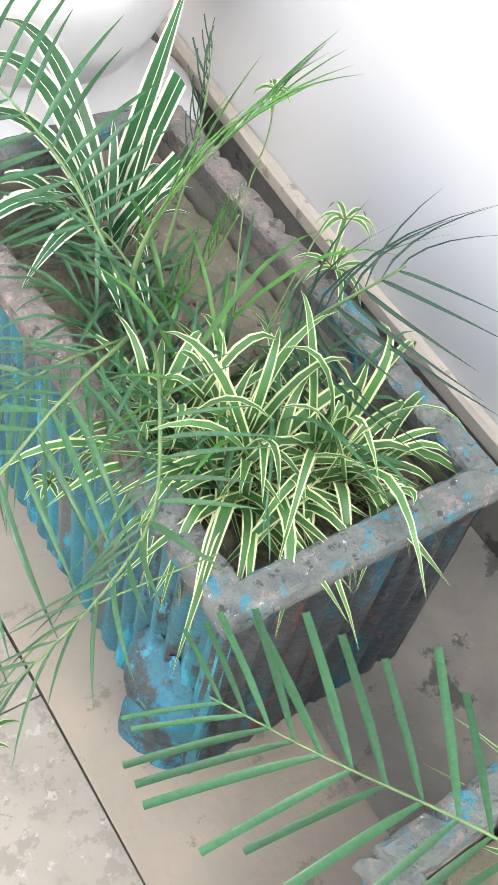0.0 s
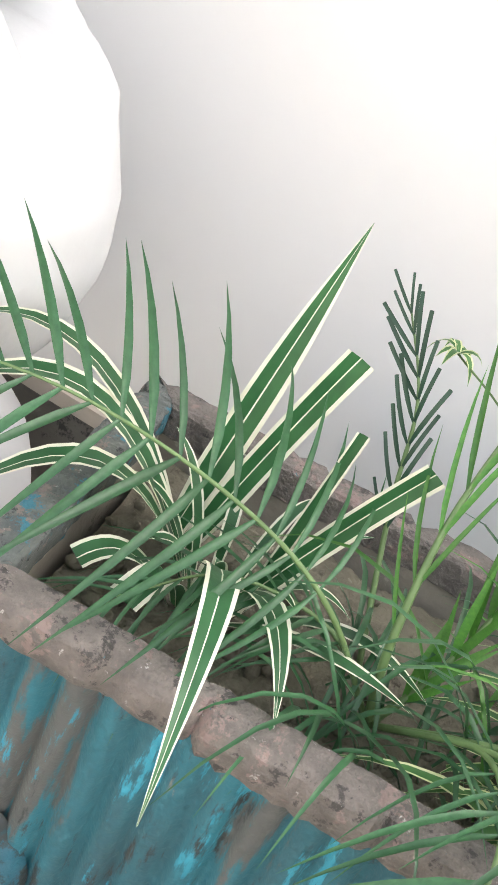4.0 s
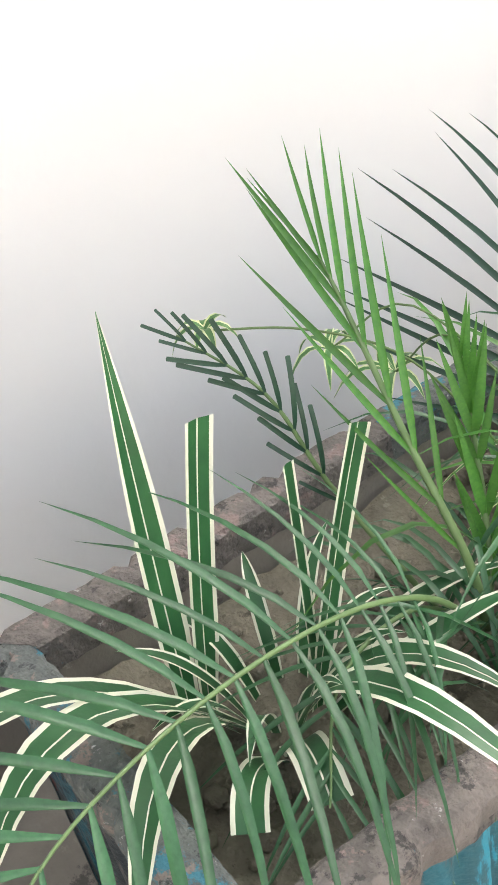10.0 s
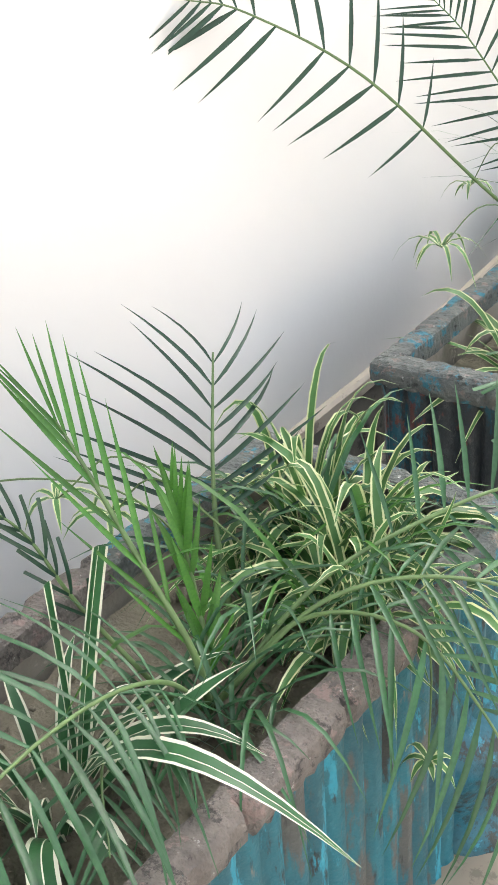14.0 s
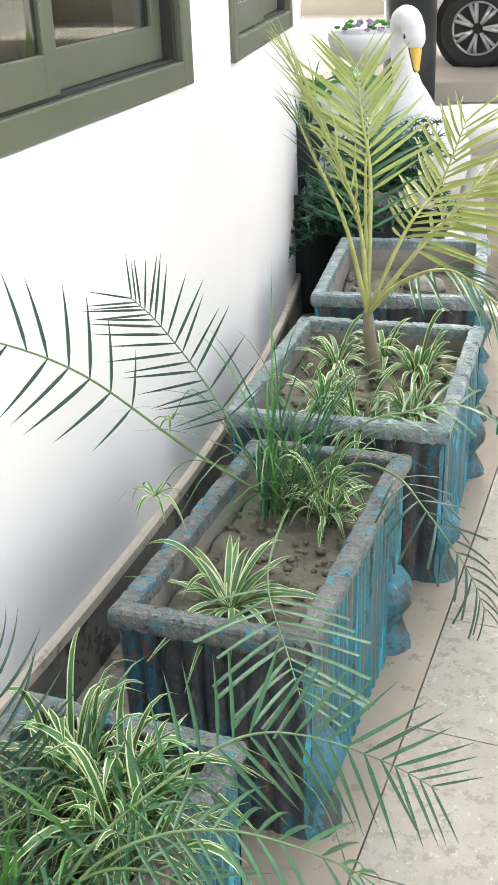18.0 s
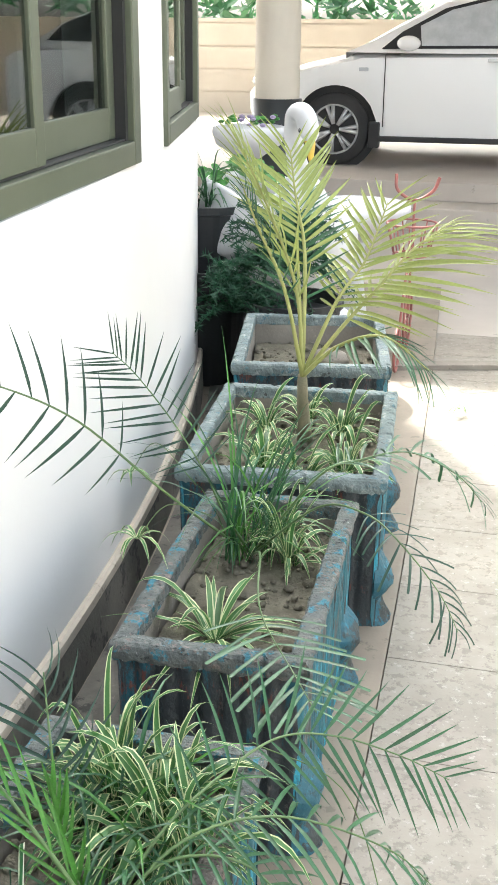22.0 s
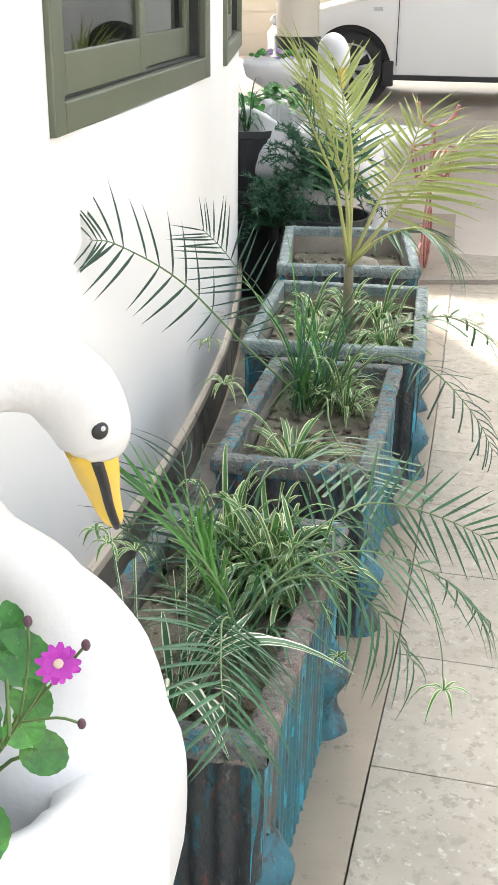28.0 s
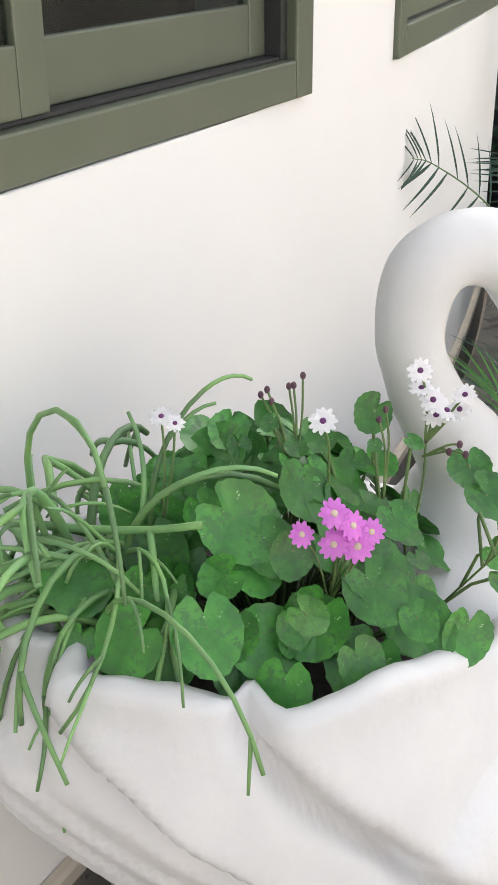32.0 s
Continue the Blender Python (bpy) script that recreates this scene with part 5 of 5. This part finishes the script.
# pencil cactus trailing over the tail of the swan
rhip = thing("pencil_cactus", "green pencil-stemmed cactus trailing over the planter edge", "cactus")
rg = random.Random(12)
def wander(p, d, length, sag, swirl, n=12):
    """A stem that bends steadily about one axis and sags more and more."""
    pts, d = [Vector(p)], Vector(d).normalized()
    ax = Vector((rg.uniform(-1, 1), rg.uniform(-1, 1), rg.uniform(-0.6, 0.6))).normalized()
    for i in range(n):
        d = (Matrix.Rotation(swirl / n, 3, ax) @ d + Vector((0, 0, -sag * (i + 2) / n / n * 2))).normalized()
        q = pts[-1] + d * (length / n)
        if q.x < -0.585:
            d.x = abs(d.x)
            q = pts[-1] + d * (length / n)
        if q.z < 0.60 and len(pts) >= 5:
            break
        pts.append(q)
    return pts
for k in range(38):
    base = Vector((-0.455 + rg.uniform(-0.07, 0.06), -0.675 + rg.uniform(-0.05, 0.07), 0.735))
    a = rg.uniform(-3.9, -1.2)
    climb = rg.random() < 0.55
    d = Vector((math.cos(a) * 0.6, math.sin(a) * 0.6, 1.5 if climb else 0.8))
    line = wander(base, d, rg.uniform(0.24, 0.40) if climb else rg.uniform(0.22, 0.44), rg.uniform(0.6, 2.0) if climb else rg.uniform(1.8, 3.4), rg.choice((-1, 1)) * rg.uniform(0.8, 3.4))
    r0 = rg.choice((0.0032, 0.0040, 0.0048, 0.0060))
    bm = bmesh.new()
    tube(bm, line, [r0 * (1 - 0.4 * i / len(line)) for i in range(len(line))], n=7)
    st_ = part("stem", bm, M_RHIP, rhip, smooth=True)
    for q in range(rg.randint(2, 4)):
        i = rg.randint(4, len(line) - 1)
        o, dd = line[i], (line[i] - line[i - 1]).normalized()
        side = Vector((rg.uniform(-1, 1), rg.uniform(-1, 1), rg.uniform(-0.7, 0.7)))
        bl = wander(o, dd * 0.9 + side * 0.8, rg.uniform(0.04, 0.13), 0.6, rg.uniform(-1, 1), n=5)
        bm = bmesh.new()
        tube(bm, bl, [r0 * (0.72 - 0.05 * j) for j in range(len(bl))], n=6)
        part("branchlet", bm, M_RHIP, st_, smooth=True)

# ---- far end: bush, pots, second swan, stand ----
def fern_bush(at, r, n, seed):
    rg = random.Random(seed)
    root = thing("asparagus_fern", "dense dark green feathery asparagus fern", "shrub")
    for k in range(n):
        a, e = rg.uniform(0, 2 * math.pi), rg.uniform(-0.35, 1.3)
        d = Vector((math.cos(a) * math.cos(e), math.sin(a) * math.cos(e), math.sin(e)))
        L = r * rg.uniform(0.7, 1.25)
        line = bez(at, Vector(at) + d * L * 0.6 + Vector((0, 0, 0.12)), Vector(at) + d * L + Vector((0, 0, -0.08 * rg.random())), 8)
        bm = bmesh.new()
        tube(bm, line, 0.002, n=4)
        for i in range(2, 9):
            for _ in range(9):
                c = line[i].lerp(line[i - 1], rg.random())
                q = Vector((rg.uniform(-1, 1), rg.uniform(-1, 1), rg.uniform(-0.6, 0.8))).normalized()
                s = q.orthogonal().normalized() * 0.0035
                l = rg.uniform(0.02, 0.045)
                v = [bm.verts.new(c - s), bm.verts.new(c + q * l), bm.verts.new(c + s)]
                bm.faces.new(v)
        part("branch", bm, M_FERN, root)
    return root


def pot(name, at, r0, r1, h, m, label, rim=0.012):
    root = thing(name, label, "pot", at=at)
    bm = bmesh.new()
    lathe(bm, [(0.0, 0.0), (r0, 0.0), (r1, h), (r1 + rim, h + 0.004), (r1 + rim, h + 0.035), (r1 - 0.006, h + 0.035), (r1 - 0.02, h - 0.02), (0, h - 0.03)], n=32)
    bmesh.ops.recalc_face_normals(bm, faces=bm.faces)
    part("body", bm, m, root, smooth=False)
    return root


pot("flower_pot", (-0.62, 3.72, 0.0), 0.15, 0.20, 0.38, M_PLAST, "large black plastic flower pot")
fern_bush((-0.66, 3.70, 0.52), 0.30, 90, 14)
fern_bush((-0.84, 3.62, 0.36), 0.24, 60, 15)
pot("flower_pot", (-1.06, 4.02, 0.0), 0.10, 0.14, 0.70, M_PLAST, "tall black flower pot with a pale rim")
pot("flower_pot", (-1.02, 3.86, 0.0), 0.14, 0.16, 0.46, M_PLAST, "black flower pot beside the wall")
spider_plant((-1.06, 4.02, 0.72), 30, 0.16, 111, mats=[M_PALM, M_PALM], group="", tall=0.9, label="grassy green potted plant", width=0.01)

swan2 = new("swan_planter", SWAN_ME)
swan2.matrix_world = pose(-0.88, 4.196, 0.06, 0, 0, -116)
tagged(swan2, "white swan-shaped cement planter with yellow beak behind the fern", "swan planter", group="swan planters")
rg = random.Random(13)
bush = thing("leafy_plant", "green leafy plant filling the second swan planter", "plant")
for k in range(46):
    a, rr = rg.uniform(0, 6.28), math.sqrt(rg.random())
    p = pose(-0.88, 4.196, 0.06, 0, 0, -116) @ Vector((0.17 * rr * math.cos(a), -0.12 + 0.22 * rr * math.sin(a), 0.74 + 0.12 * (1 - rr * rr) * rg.uniform(0.5, 1)))
    lf = new("leaf", rg.choice(CIN))
    lf.parent = bush
    lf.matrix_basis = facing(p, (rg.uniform(-.5, .5), rg.uniform(-.7, .2), 0.8), rg.uniform(0.6, 1.0), rg.uniform(0, 6))

# round white garden tables (planter dishes) beside the second swan
def dish(at, r, h, label):
    root = thing("pedestal_dish", label, "planter dish", at=at)
    bm = bmesh.new()
    lathe(bm, [(0, h - 0.05), (r * 0.80, h - 0.03), (r * 0.93, h + 0.015), (r * 0.99, h + 0.012), (r, h - 0.02), (r * 0.90, h - 0.08), (r * 0.5, h - 0.13), (r * 0.22, h - 0.17)], n=48)
    bmesh.ops.recalc_face_normals(bm, faces=bm.faces)
    part("bowl", bm, M_SWAN, root, smooth=True)
    bm = bmesh.new()
    lathe(bm, [(r * 0.22, h - 0.17), (r * 0.18, h * 0.5), (r * 0.3, 0.08), (r * 0.38, 0.04), (r * 0.38, 0.0)], n=32)
    part("pedestal", bm, M_SWAN, root, smooth=True)
    return root
dish((-0.54, 4.78, 0.0), 0.27, 0.64, "wide white cement pedestal dish")
dish((-1.25, 5.45, 0.0), 0.20, 0.93, "small white cement pedestal dish with purple flowers")
vio = thing("violet_flowers", "low clump of small lilac flowers among leaves", "flower")
rg = random.Random(3)
for k in range(30):
    bm = bmesh.new()
    bmesh.ops.create_icosphere(bm, subdivisions=1, radius=0.02, matrix=Matrix.Translation((-1.25 + rg.uniform(-.14, .14), 5.45 + rg.uniform(-.14, .14), 0.955 + rg.uniform(0, .04))) @ Matrix.Diagonal((1, 1, 0.6, 1)))
    part("blossom", bm, M_LILAC if k % 3 == 0 else M_CIN, vio)

# red iron stand shaped like a small bicycle
stand = thing("bicycle_plant_stand", "rusty red iron plant stand shaped like a bicycle", "plant stand", at=(-0.231, 4.535, 0.0))
stand.scale = (0.9, 0.9, 0.9)
def rod(pts, r=0.007, name="rod"):
    bm = bmesh.new()
    tube(bm, spline(pts, 6) if len(pts) > 2 else pts, r, n=6)
    return part(name, bm, M_RED, stand, smooth=True)
def hoop(c, r, ax, name="wheel", rr=0.007):
    bm = bmesh.new()
    pts = []
    for k in range(29):
        a = 2 * math.pi * k / 28
        pts.append(Vector(c) + (Vector((math.cos(a) * r, 0, math.sin(a) * r)) if ax == 'y' else Vector((0, math.cos(a) * r, math.sin(a) * r)) if ax == 'x' else Vector((math.cos(a) * r, math.sin(a) * r, 0))))
    tube(bm, pts, rr, n=6, cap=False)
    return part(name, bm, M_RED, stand, smooth=True)
hoop((0, 0, 0.18), 0.17, 'x')
hoop((0, -0.42, 0.12), 0.11, 'x')
for k in range(4):
    a = math.pi * k / 4
    rod([(0, math.cos(a) * 0.17, 0.18 + math.sin(a) * 0.17), (0, -math.cos(a) * 0.17, 0.18 - math.sin(a) * 0.17)], 0.004, "spoke")
rod([(0, 0, 0.18), (0.0, 0.01, 0.55), (0.0, 0.02, 0.80)])
rod([(-0.10, 0.02, 0.92), (-0.09, 0.02, 0.84), (0.0, 0.02, 0.79), (0.09, 0.02, 0.84), (0.12, 0.02, 0.91)], 0.009, "handlebar")
hoop((0, -0.02, 0.68), 0.13, 'z', "basket_ring", 0.006)
hoop((0, -0.02, 0.52), 0.09, 'z', "basket_ring", 0.006)
for k in range(12):
    a = 2 * math.pi * k / 12
    rod([(0.13 * math.cos(a), -0.02 + 0.13 * math.sin(a), 0.68), (0.09 * math.cos(a), -0.02 + 0.09 * math.sin(a), 0.52)], 0.004, "basket_bar")
rod([(0, 0, 0.5), (0, -0.2, 0.42), (0, -0.42, 0.12)])

# curved kerb line of the driveway and a fallen sprig
bm = bmesh.new()
rows_ = []
for k in range(25):
    t = k / 24
    x, y = -0.45 + 3.6 * t, 4.10 + 0.95 * t ** 0.85
    rows_.append([bm.verts.new((x, y, -0.03)), bm.verts.new((x, y, 0.022)), bm.verts.new((x - 0.01, y + 0.075, 0.022)), bm.verts.new((x - 0.01, y + 0.075, -0.03))])
for a, b in zip(rows_, rows_[1:]):
    for k in range(3):
        bm.faces.new((a[k], a[k + 1], b[k + 1], b[k]))
bmesh.ops.recalc_face_normals(bm, faces=bm.faces)
tagged(finish("kerb", bm, M_CONC), "low stained concrete kerb curving across the drive", "kerb", kind="structure")
plantlet((0.09, 3.62, 0.03), 120, size=0.05)

# raised drive and steps beyond, column, porch roof
bm = bmesh.new()
box(bm, -6, 10, 8.1, 16, -0.03, 0.15, bevel=0.01)
box(bm, -6, 10, 8.5, 16, 0.15, 0.30, bevel=0.01)
tagged(finish("terrace", bm, M_DRIVE), "raised concrete car porch with two shallow steps", "terrace", kind="structure")
col = thing("column", "round cream porch column with a dark slate foot", "column", at=(-1.62, 7.75, 0.0))
bm = bmesh.new()
lathe(bm, [(0.165, 0.93), (0.165, 3.2)], n=40)
part("shaft", bm, M_COL, col, smooth=True)
bm = bmesh.new()
lathe(bm, [(0.0, 0.0), (0.185, 0.0), (0.185, 0.955), (0.165, 0.958)], n=40)
part("foot", bm, M_SLATE, col, "dark slate-clad column foot", smooth=True)
bm = bmesh.new()
box(bm, -6, 8, 6.6, 15, 3.2, 3.4)
tagged(finish("porch_roof", bm, M_ROOF), "flat concrete porch roof", "roof", kind="structure")

# boundary walls with horizontal grooves, closing the yard
def groove_wall(name, x0, x1, y0, y1, h, step, label, material=M_BWALL):
    bm = bmesh.new()
    z = 0.0
    while z < h:
        box(bm, x0, x1, y0, y1, z, min(h, z + step - 0.018))
        z += step
    dx, dy = (0.02, 0.0) if (x1 - x0) < (y1 - y0) else (0.0, 0.02)
    box(bm, x0 + dx, x1 - dx, y0 + dy, y1 - dy, 0, h - 0.02)
    return tagged(finish(name, bm, material), label, "wall", kind="structure")
groove_wall("wall_yard_end", -8, 9, 15.2, 15.5, 1.55, 0.30, "cream boundary wall with dark horizontal grooves")
# side wall is added unseen, for pane reflections and bounce onto the house
groove_wall("wall_yard_side", 5.2, 5.5, -8, 15.2, 1.55, 0.30, "unseen pale grooved wall added for pane reflections and bounce light", M_BSIDE)
# back wall is added as well, out of sight
groove_wall("wall_yard_back", -6, 5.2, -8.3, -8.0, 2.4, 0.30, "unseen pale grooved wall added to close the yard behind the path", M_BSIDE)
bm = bmesh.new()
for k in range(260):
    rg2 = random.Random(500 + k)
    c = Vector((rg2.uniform(-7, 6), 17.2 + rg2.uniform(-0.6, 0.6), rg2.uniform(1.3, 3.0)))
    for q in range(14):
        d = Vector((rg2.uniform(-1, 1), rg2.uniform(-1, 1), rg2.uniform(-0.6, 1))).normalized()
        s = d.orthogonal().normalized() * 0.05
        o = c + d * rg2.uniform(0, 0.2)
        bm.faces.new([bm.verts.new(o - s), bm.verts.new(o + d * rg2.uniform(0.15, 0.4)), bm.verts.new(o + s)])
tagged(finish("garden_shrubs", bm, M_PALM), "bright green shrubs behind the boundary wall", "shrub", kind="stuff")

# ---- parked car ----
def car(at, rot):
    root = thing("car", "white sedan parked under the porch, seen from its front side", "car", at=at, rot=rot)
    # side outline: length along +x from the nose
    W = 0.86
    low = [(0.10, 0.30), (0.03, 0.42), (0.02, 0.58), (0.12, 0.70), (0.55, 0.84), (1.05, 0.95), (1.12, 0.97), (3.60, 1.02), (4.25, 1.00), (4.42, 0.90), (4.45, 0.55), (4.40, 0.28)]
    bm = bmesh.new()
    rings = []
    ns = 15
    for j in range(ns):
        v = -1 + 2 * j / (ns - 1)
        bulge = (1 - abs(v) ** 3.2)
        row = []
        for x, z in low:
            f = 1 - 0.10 * (1 - bulge) if z > 0.6 else 1
            xx = x + (0.32 * (1 - bulge) if x < 1.0 else 0) - (0.18 * (1 - bulge) if x > 4.2 else 0)
            row.append(bm.verts.new((xx, W * v, 0.30 + (z - 0.30) * (1 - 0.10 * (abs(v) ** 6)))))
        rings.append(row)
    m = len(low)
    for a, b in zip(rings, rings[1:]):
        for k in range(m - 1):
            bm.faces.new((a[k], a[k + 1], b[k + 1], b[k]))
    # side skins with wheel arches
    for sgn in (-1, 1):
        def top(x):
            for (xa, za), (xb, zb) in zip(low, low[1:]):
                if xa <= x <= xb and xb > xa:
                    return za + (zb - za) * (x - xa) / (xb - xa)
            return 0.3
        xs = [0.36 + 4.0 * k / 80 for k in range(81)]
        rows2 = []
        for x in xs:
            lo_ = 0.24
            for cx in (0.90, 3.55):
                if abs(x - cx) < 0.37:
                    lo_ = max(lo_, 0.31 + math.sqrt(max(0, 0.37 ** 2 - (x - cx) ** 2)))
            hi_ = 0.30 + (top(x) - 0.30) * 0.90
            rows2.append([bm.verts.new((x, sgn * (W + (0.03 * math.sin(math.pi * q))), lo_ + (max(hi_, lo_) - lo_) * q)) for q in (0, 0.2, 0.4, 0.6, 0.8, 1.0)])
        for a, b in zip(rows2, rows2[1:]):
            for k in range(5):
                f = (a[k], a[k + 1], b[k + 1], b[k])
                bm.faces.new(f if sgn < 0 else f[::-1])
    bmesh.ops.recalc_face_normals(bm, faces=bm.faces)
    part("body", bm, M_CARW, root, smooth=True)
    # cabin
    prof = [(0.98, 0.95), (1.35, 1.16), (1.78, 1.38), (2.15, 1.47), (2.75, 1.49), (3.25, 1.43), (3.85, 1.18), (4.10, 1.03)]
    bm = bmesh.new()
    rings = []
    for x, z in prof:
        t = (z - 0.95) / 0.54
        hw = W * (0.97 - 0.24 * t)
        rings.append([bm.verts.new((x, hw * s, z - 0.05 * abs(s) ** 4)) for s in (-1, -0.8, -0.4, 0, 0.4, 0.8, 1)])
    for a, b in zip(rings, rings[1:]):
        for k in range(6):
            bm.faces.new((a[k], a[k + 1], b[k + 1], b[k]))
    for s in (0, 6):
        basev = [bm.verts.new((x, W * 0.985 * (-1 if s == 0 else 1), 0.95)) for x, _ in prof]
        for k in range(len(prof) - 1):
            bm.faces.new((rings[k][s], rings[k + 1][s], basev[k + 1], basev[k]))
    bmesh.ops.recalc_face_normals(bm, faces=bm.faces)
    part("cabin", bm, M_CARW, root, smooth=True)
    for sgn in (-1, 1):
        def pane(pts, mt, nm, off=0.006):
            bm = bmesh.new()
            vs = []
            for x, z in pts:
                t = (z - 0.95) / 0.54
                hw = W * (0.985 - 0.245 * t) + off
                vs.append((x, sgn * hw, z))
            a = [bm.verts.new(v) for v in vs]
            b = [bm.verts.new((v[0], v[1] - sgn * 0.004, v[2])) for v in vs]
            bm.faces.new(a)
            for k in range(len(a)):
                bm.faces.new((a[k], a[(k + 1) % len(a)], b[(k + 1) % len(a)], b[k]))
            return part(nm, bm, mt, root)
        pane([(1.28, 0.98), (3.92, 1.02), (3.78, 1.16), (3.22, 1.37), (2.72, 1.42), (2.16, 1.40), (1.80, 1.31), (1.45, 1.12)], M_CARB, "window_surround", 0.004)
        pane([(1.62, 1.01), (2.45, 1.02), (2.45, 1.385), (2.18, 1.375), (1.86, 1.30), (1.60, 1.17)], M_LAMP, "side_window", 0.009)
        pane([(2.53, 1.02), (3.40, 1.03), (3.34, 1.30), (3.18, 1.35), (2.72, 1.39), (2.53, 1.39)], M_LAMP, "side_window", 0.009)
        bm = bmesh.new()
        bmesh.ops.create_uvsphere(bm, u_segments=16, v_segments=10, radius=0.1, matrix=Matrix.Translation((1.52, sgn * (W + 0.12), 1.03)) @ Matrix.Diagonal((1.0, 0.9, 0.62, 1)))
        part("mirror", bm, M_CARW, root, smooth=True)
        bm = bmesh.new()
        box(bm, 2.18, 2.40, sgn * (W + 0.045) - 0.014, sgn * (W + 0.045) + 0.014, 0.885, 0.915, bevel=0.008)
        part("door_handle", bm, M_RIMC, root)
        for x in (1.32, 2.50, 3.38):
            bm = bmesh.new()
            box(bm, x, x + 0.008, sgn * (W + 0.033) - 0.004, sgn * (W + 0.033) + 0.004, 0.34, 0.93)
            part("door_gap", bm, M_CARB, root)
        bm = bmesh.new()
        box(bm, 1.28, 3.15, sgn * (W + 0.012) - 0.02, sgn * (W + 0.012) + 0.02, 0.215, 0.262, bevel=0.01)
        part("sill", bm, M_CARB, root)
        bm = bmesh.new()
        box(bm, 1.20, 1.30, sgn * (W - 0.02) - 0.05, sgn * (W - 0.02) + 0.05, 0.16, 0.38, bevel=0.012)
        part("mud_flap", bm, M_CARB, root)
        bm = bmesh.new()
        bmesh.ops.create_uvsphere(bm, u_segments=20, v_segments=12, radius=0.2, matrix=Matrix.Translation((0.36, sgn * (W - 0.20), 0.70)) @ Matrix.Diagonal((1.2, 0.75, 0.42, 1)))
        part("headlight", bm, M_LAMP, root, "clear headlight", smooth=True)
        bm = bmesh.new()
        box(bm, 1.10, 1.18, sgn * (W + 0.03) - 0.008, sgn * (W + 0.03) + 0.008, 0.80, 0.83, bevel=0.005)
        part("side_lamp", bm, M_LAMP, root)
        for cx in (0.90, 3.55):
            wh = new("wheel")
            wh.parent = root
            wh.matrix_basis = Matrix.Translation((cx, sgn * (W - 0.08), 0.31))
            bm = bmesh.new()
            prof2 = [(0.215, -0.095), (0.285, -0.095), (0.308, -0.07), (0.312, 0.0), (0.308, 0.07), (0.285, 0.095), (0.215, 0.095)]
            rr = [[bm.verts.new((r * math.cos(2 * math.pi * k / 40), y, r * math.sin(2 * math.pi * k / 40))) for k in range(40)] for r, y in prof2]
            for a, b in zip(rr, rr[1:]):
                for k in range(40):
                    bm.faces.new((a[k], a[(k + 1) % 40], b[(k + 1) % 40], b[k]))
            bmesh.ops.recalc_face_normals(bm, faces=bm.faces)
            part("tyre", bm, M_TYRE, wh, smooth=True)
            bm = bmesh.new()
            tube(bm, [(0, -0.06, 0), (0, 0.06, 0)], 0.205, n=40)
            part("hub_well", bm, M_CARB, wh)
            bm = bmesh.new()
            yo = sgn * 0.075
            for k in range(7):
                a = 2 * math.pi * k / 7
                for d in (-0.13, 0.13):
                    p0 = (0.045 * math.cos(a), yo + sgn * 0.012, 0.045 * math.sin(a))
                    p1 = (0.20 * math.cos(a + d), yo, 0.20 * math.sin(a + d))
                    tube(bm, [p0, p1], [0.016, 0.020], n=6)
            tube(bm, [(0, yo - 0.02, 0), (0, yo + sgn * 0.02, 0)], 0.05, n=20)
            pts = [(0.208 * math.cos(2 * math.pi * k / 36), yo, 0.208 * math.sin(2 * math.pi * k / 36)) for k in range(37)]
            tube(bm, pts, 0.012, n=8, cap=False)
            part("rim", bm, M_RIMC, wh, "seven-spoke alloy rim", smooth=True)
            bm = bmesh.new()
            tube(bm, [(0, -0.10 * sgn, 0), (0, 0.0, 0)], 0.372, n=36)
            part("wheel_well", bm, M_CARB, wh)
    return root
car((-2.42, 10.21, 0.30), 3)
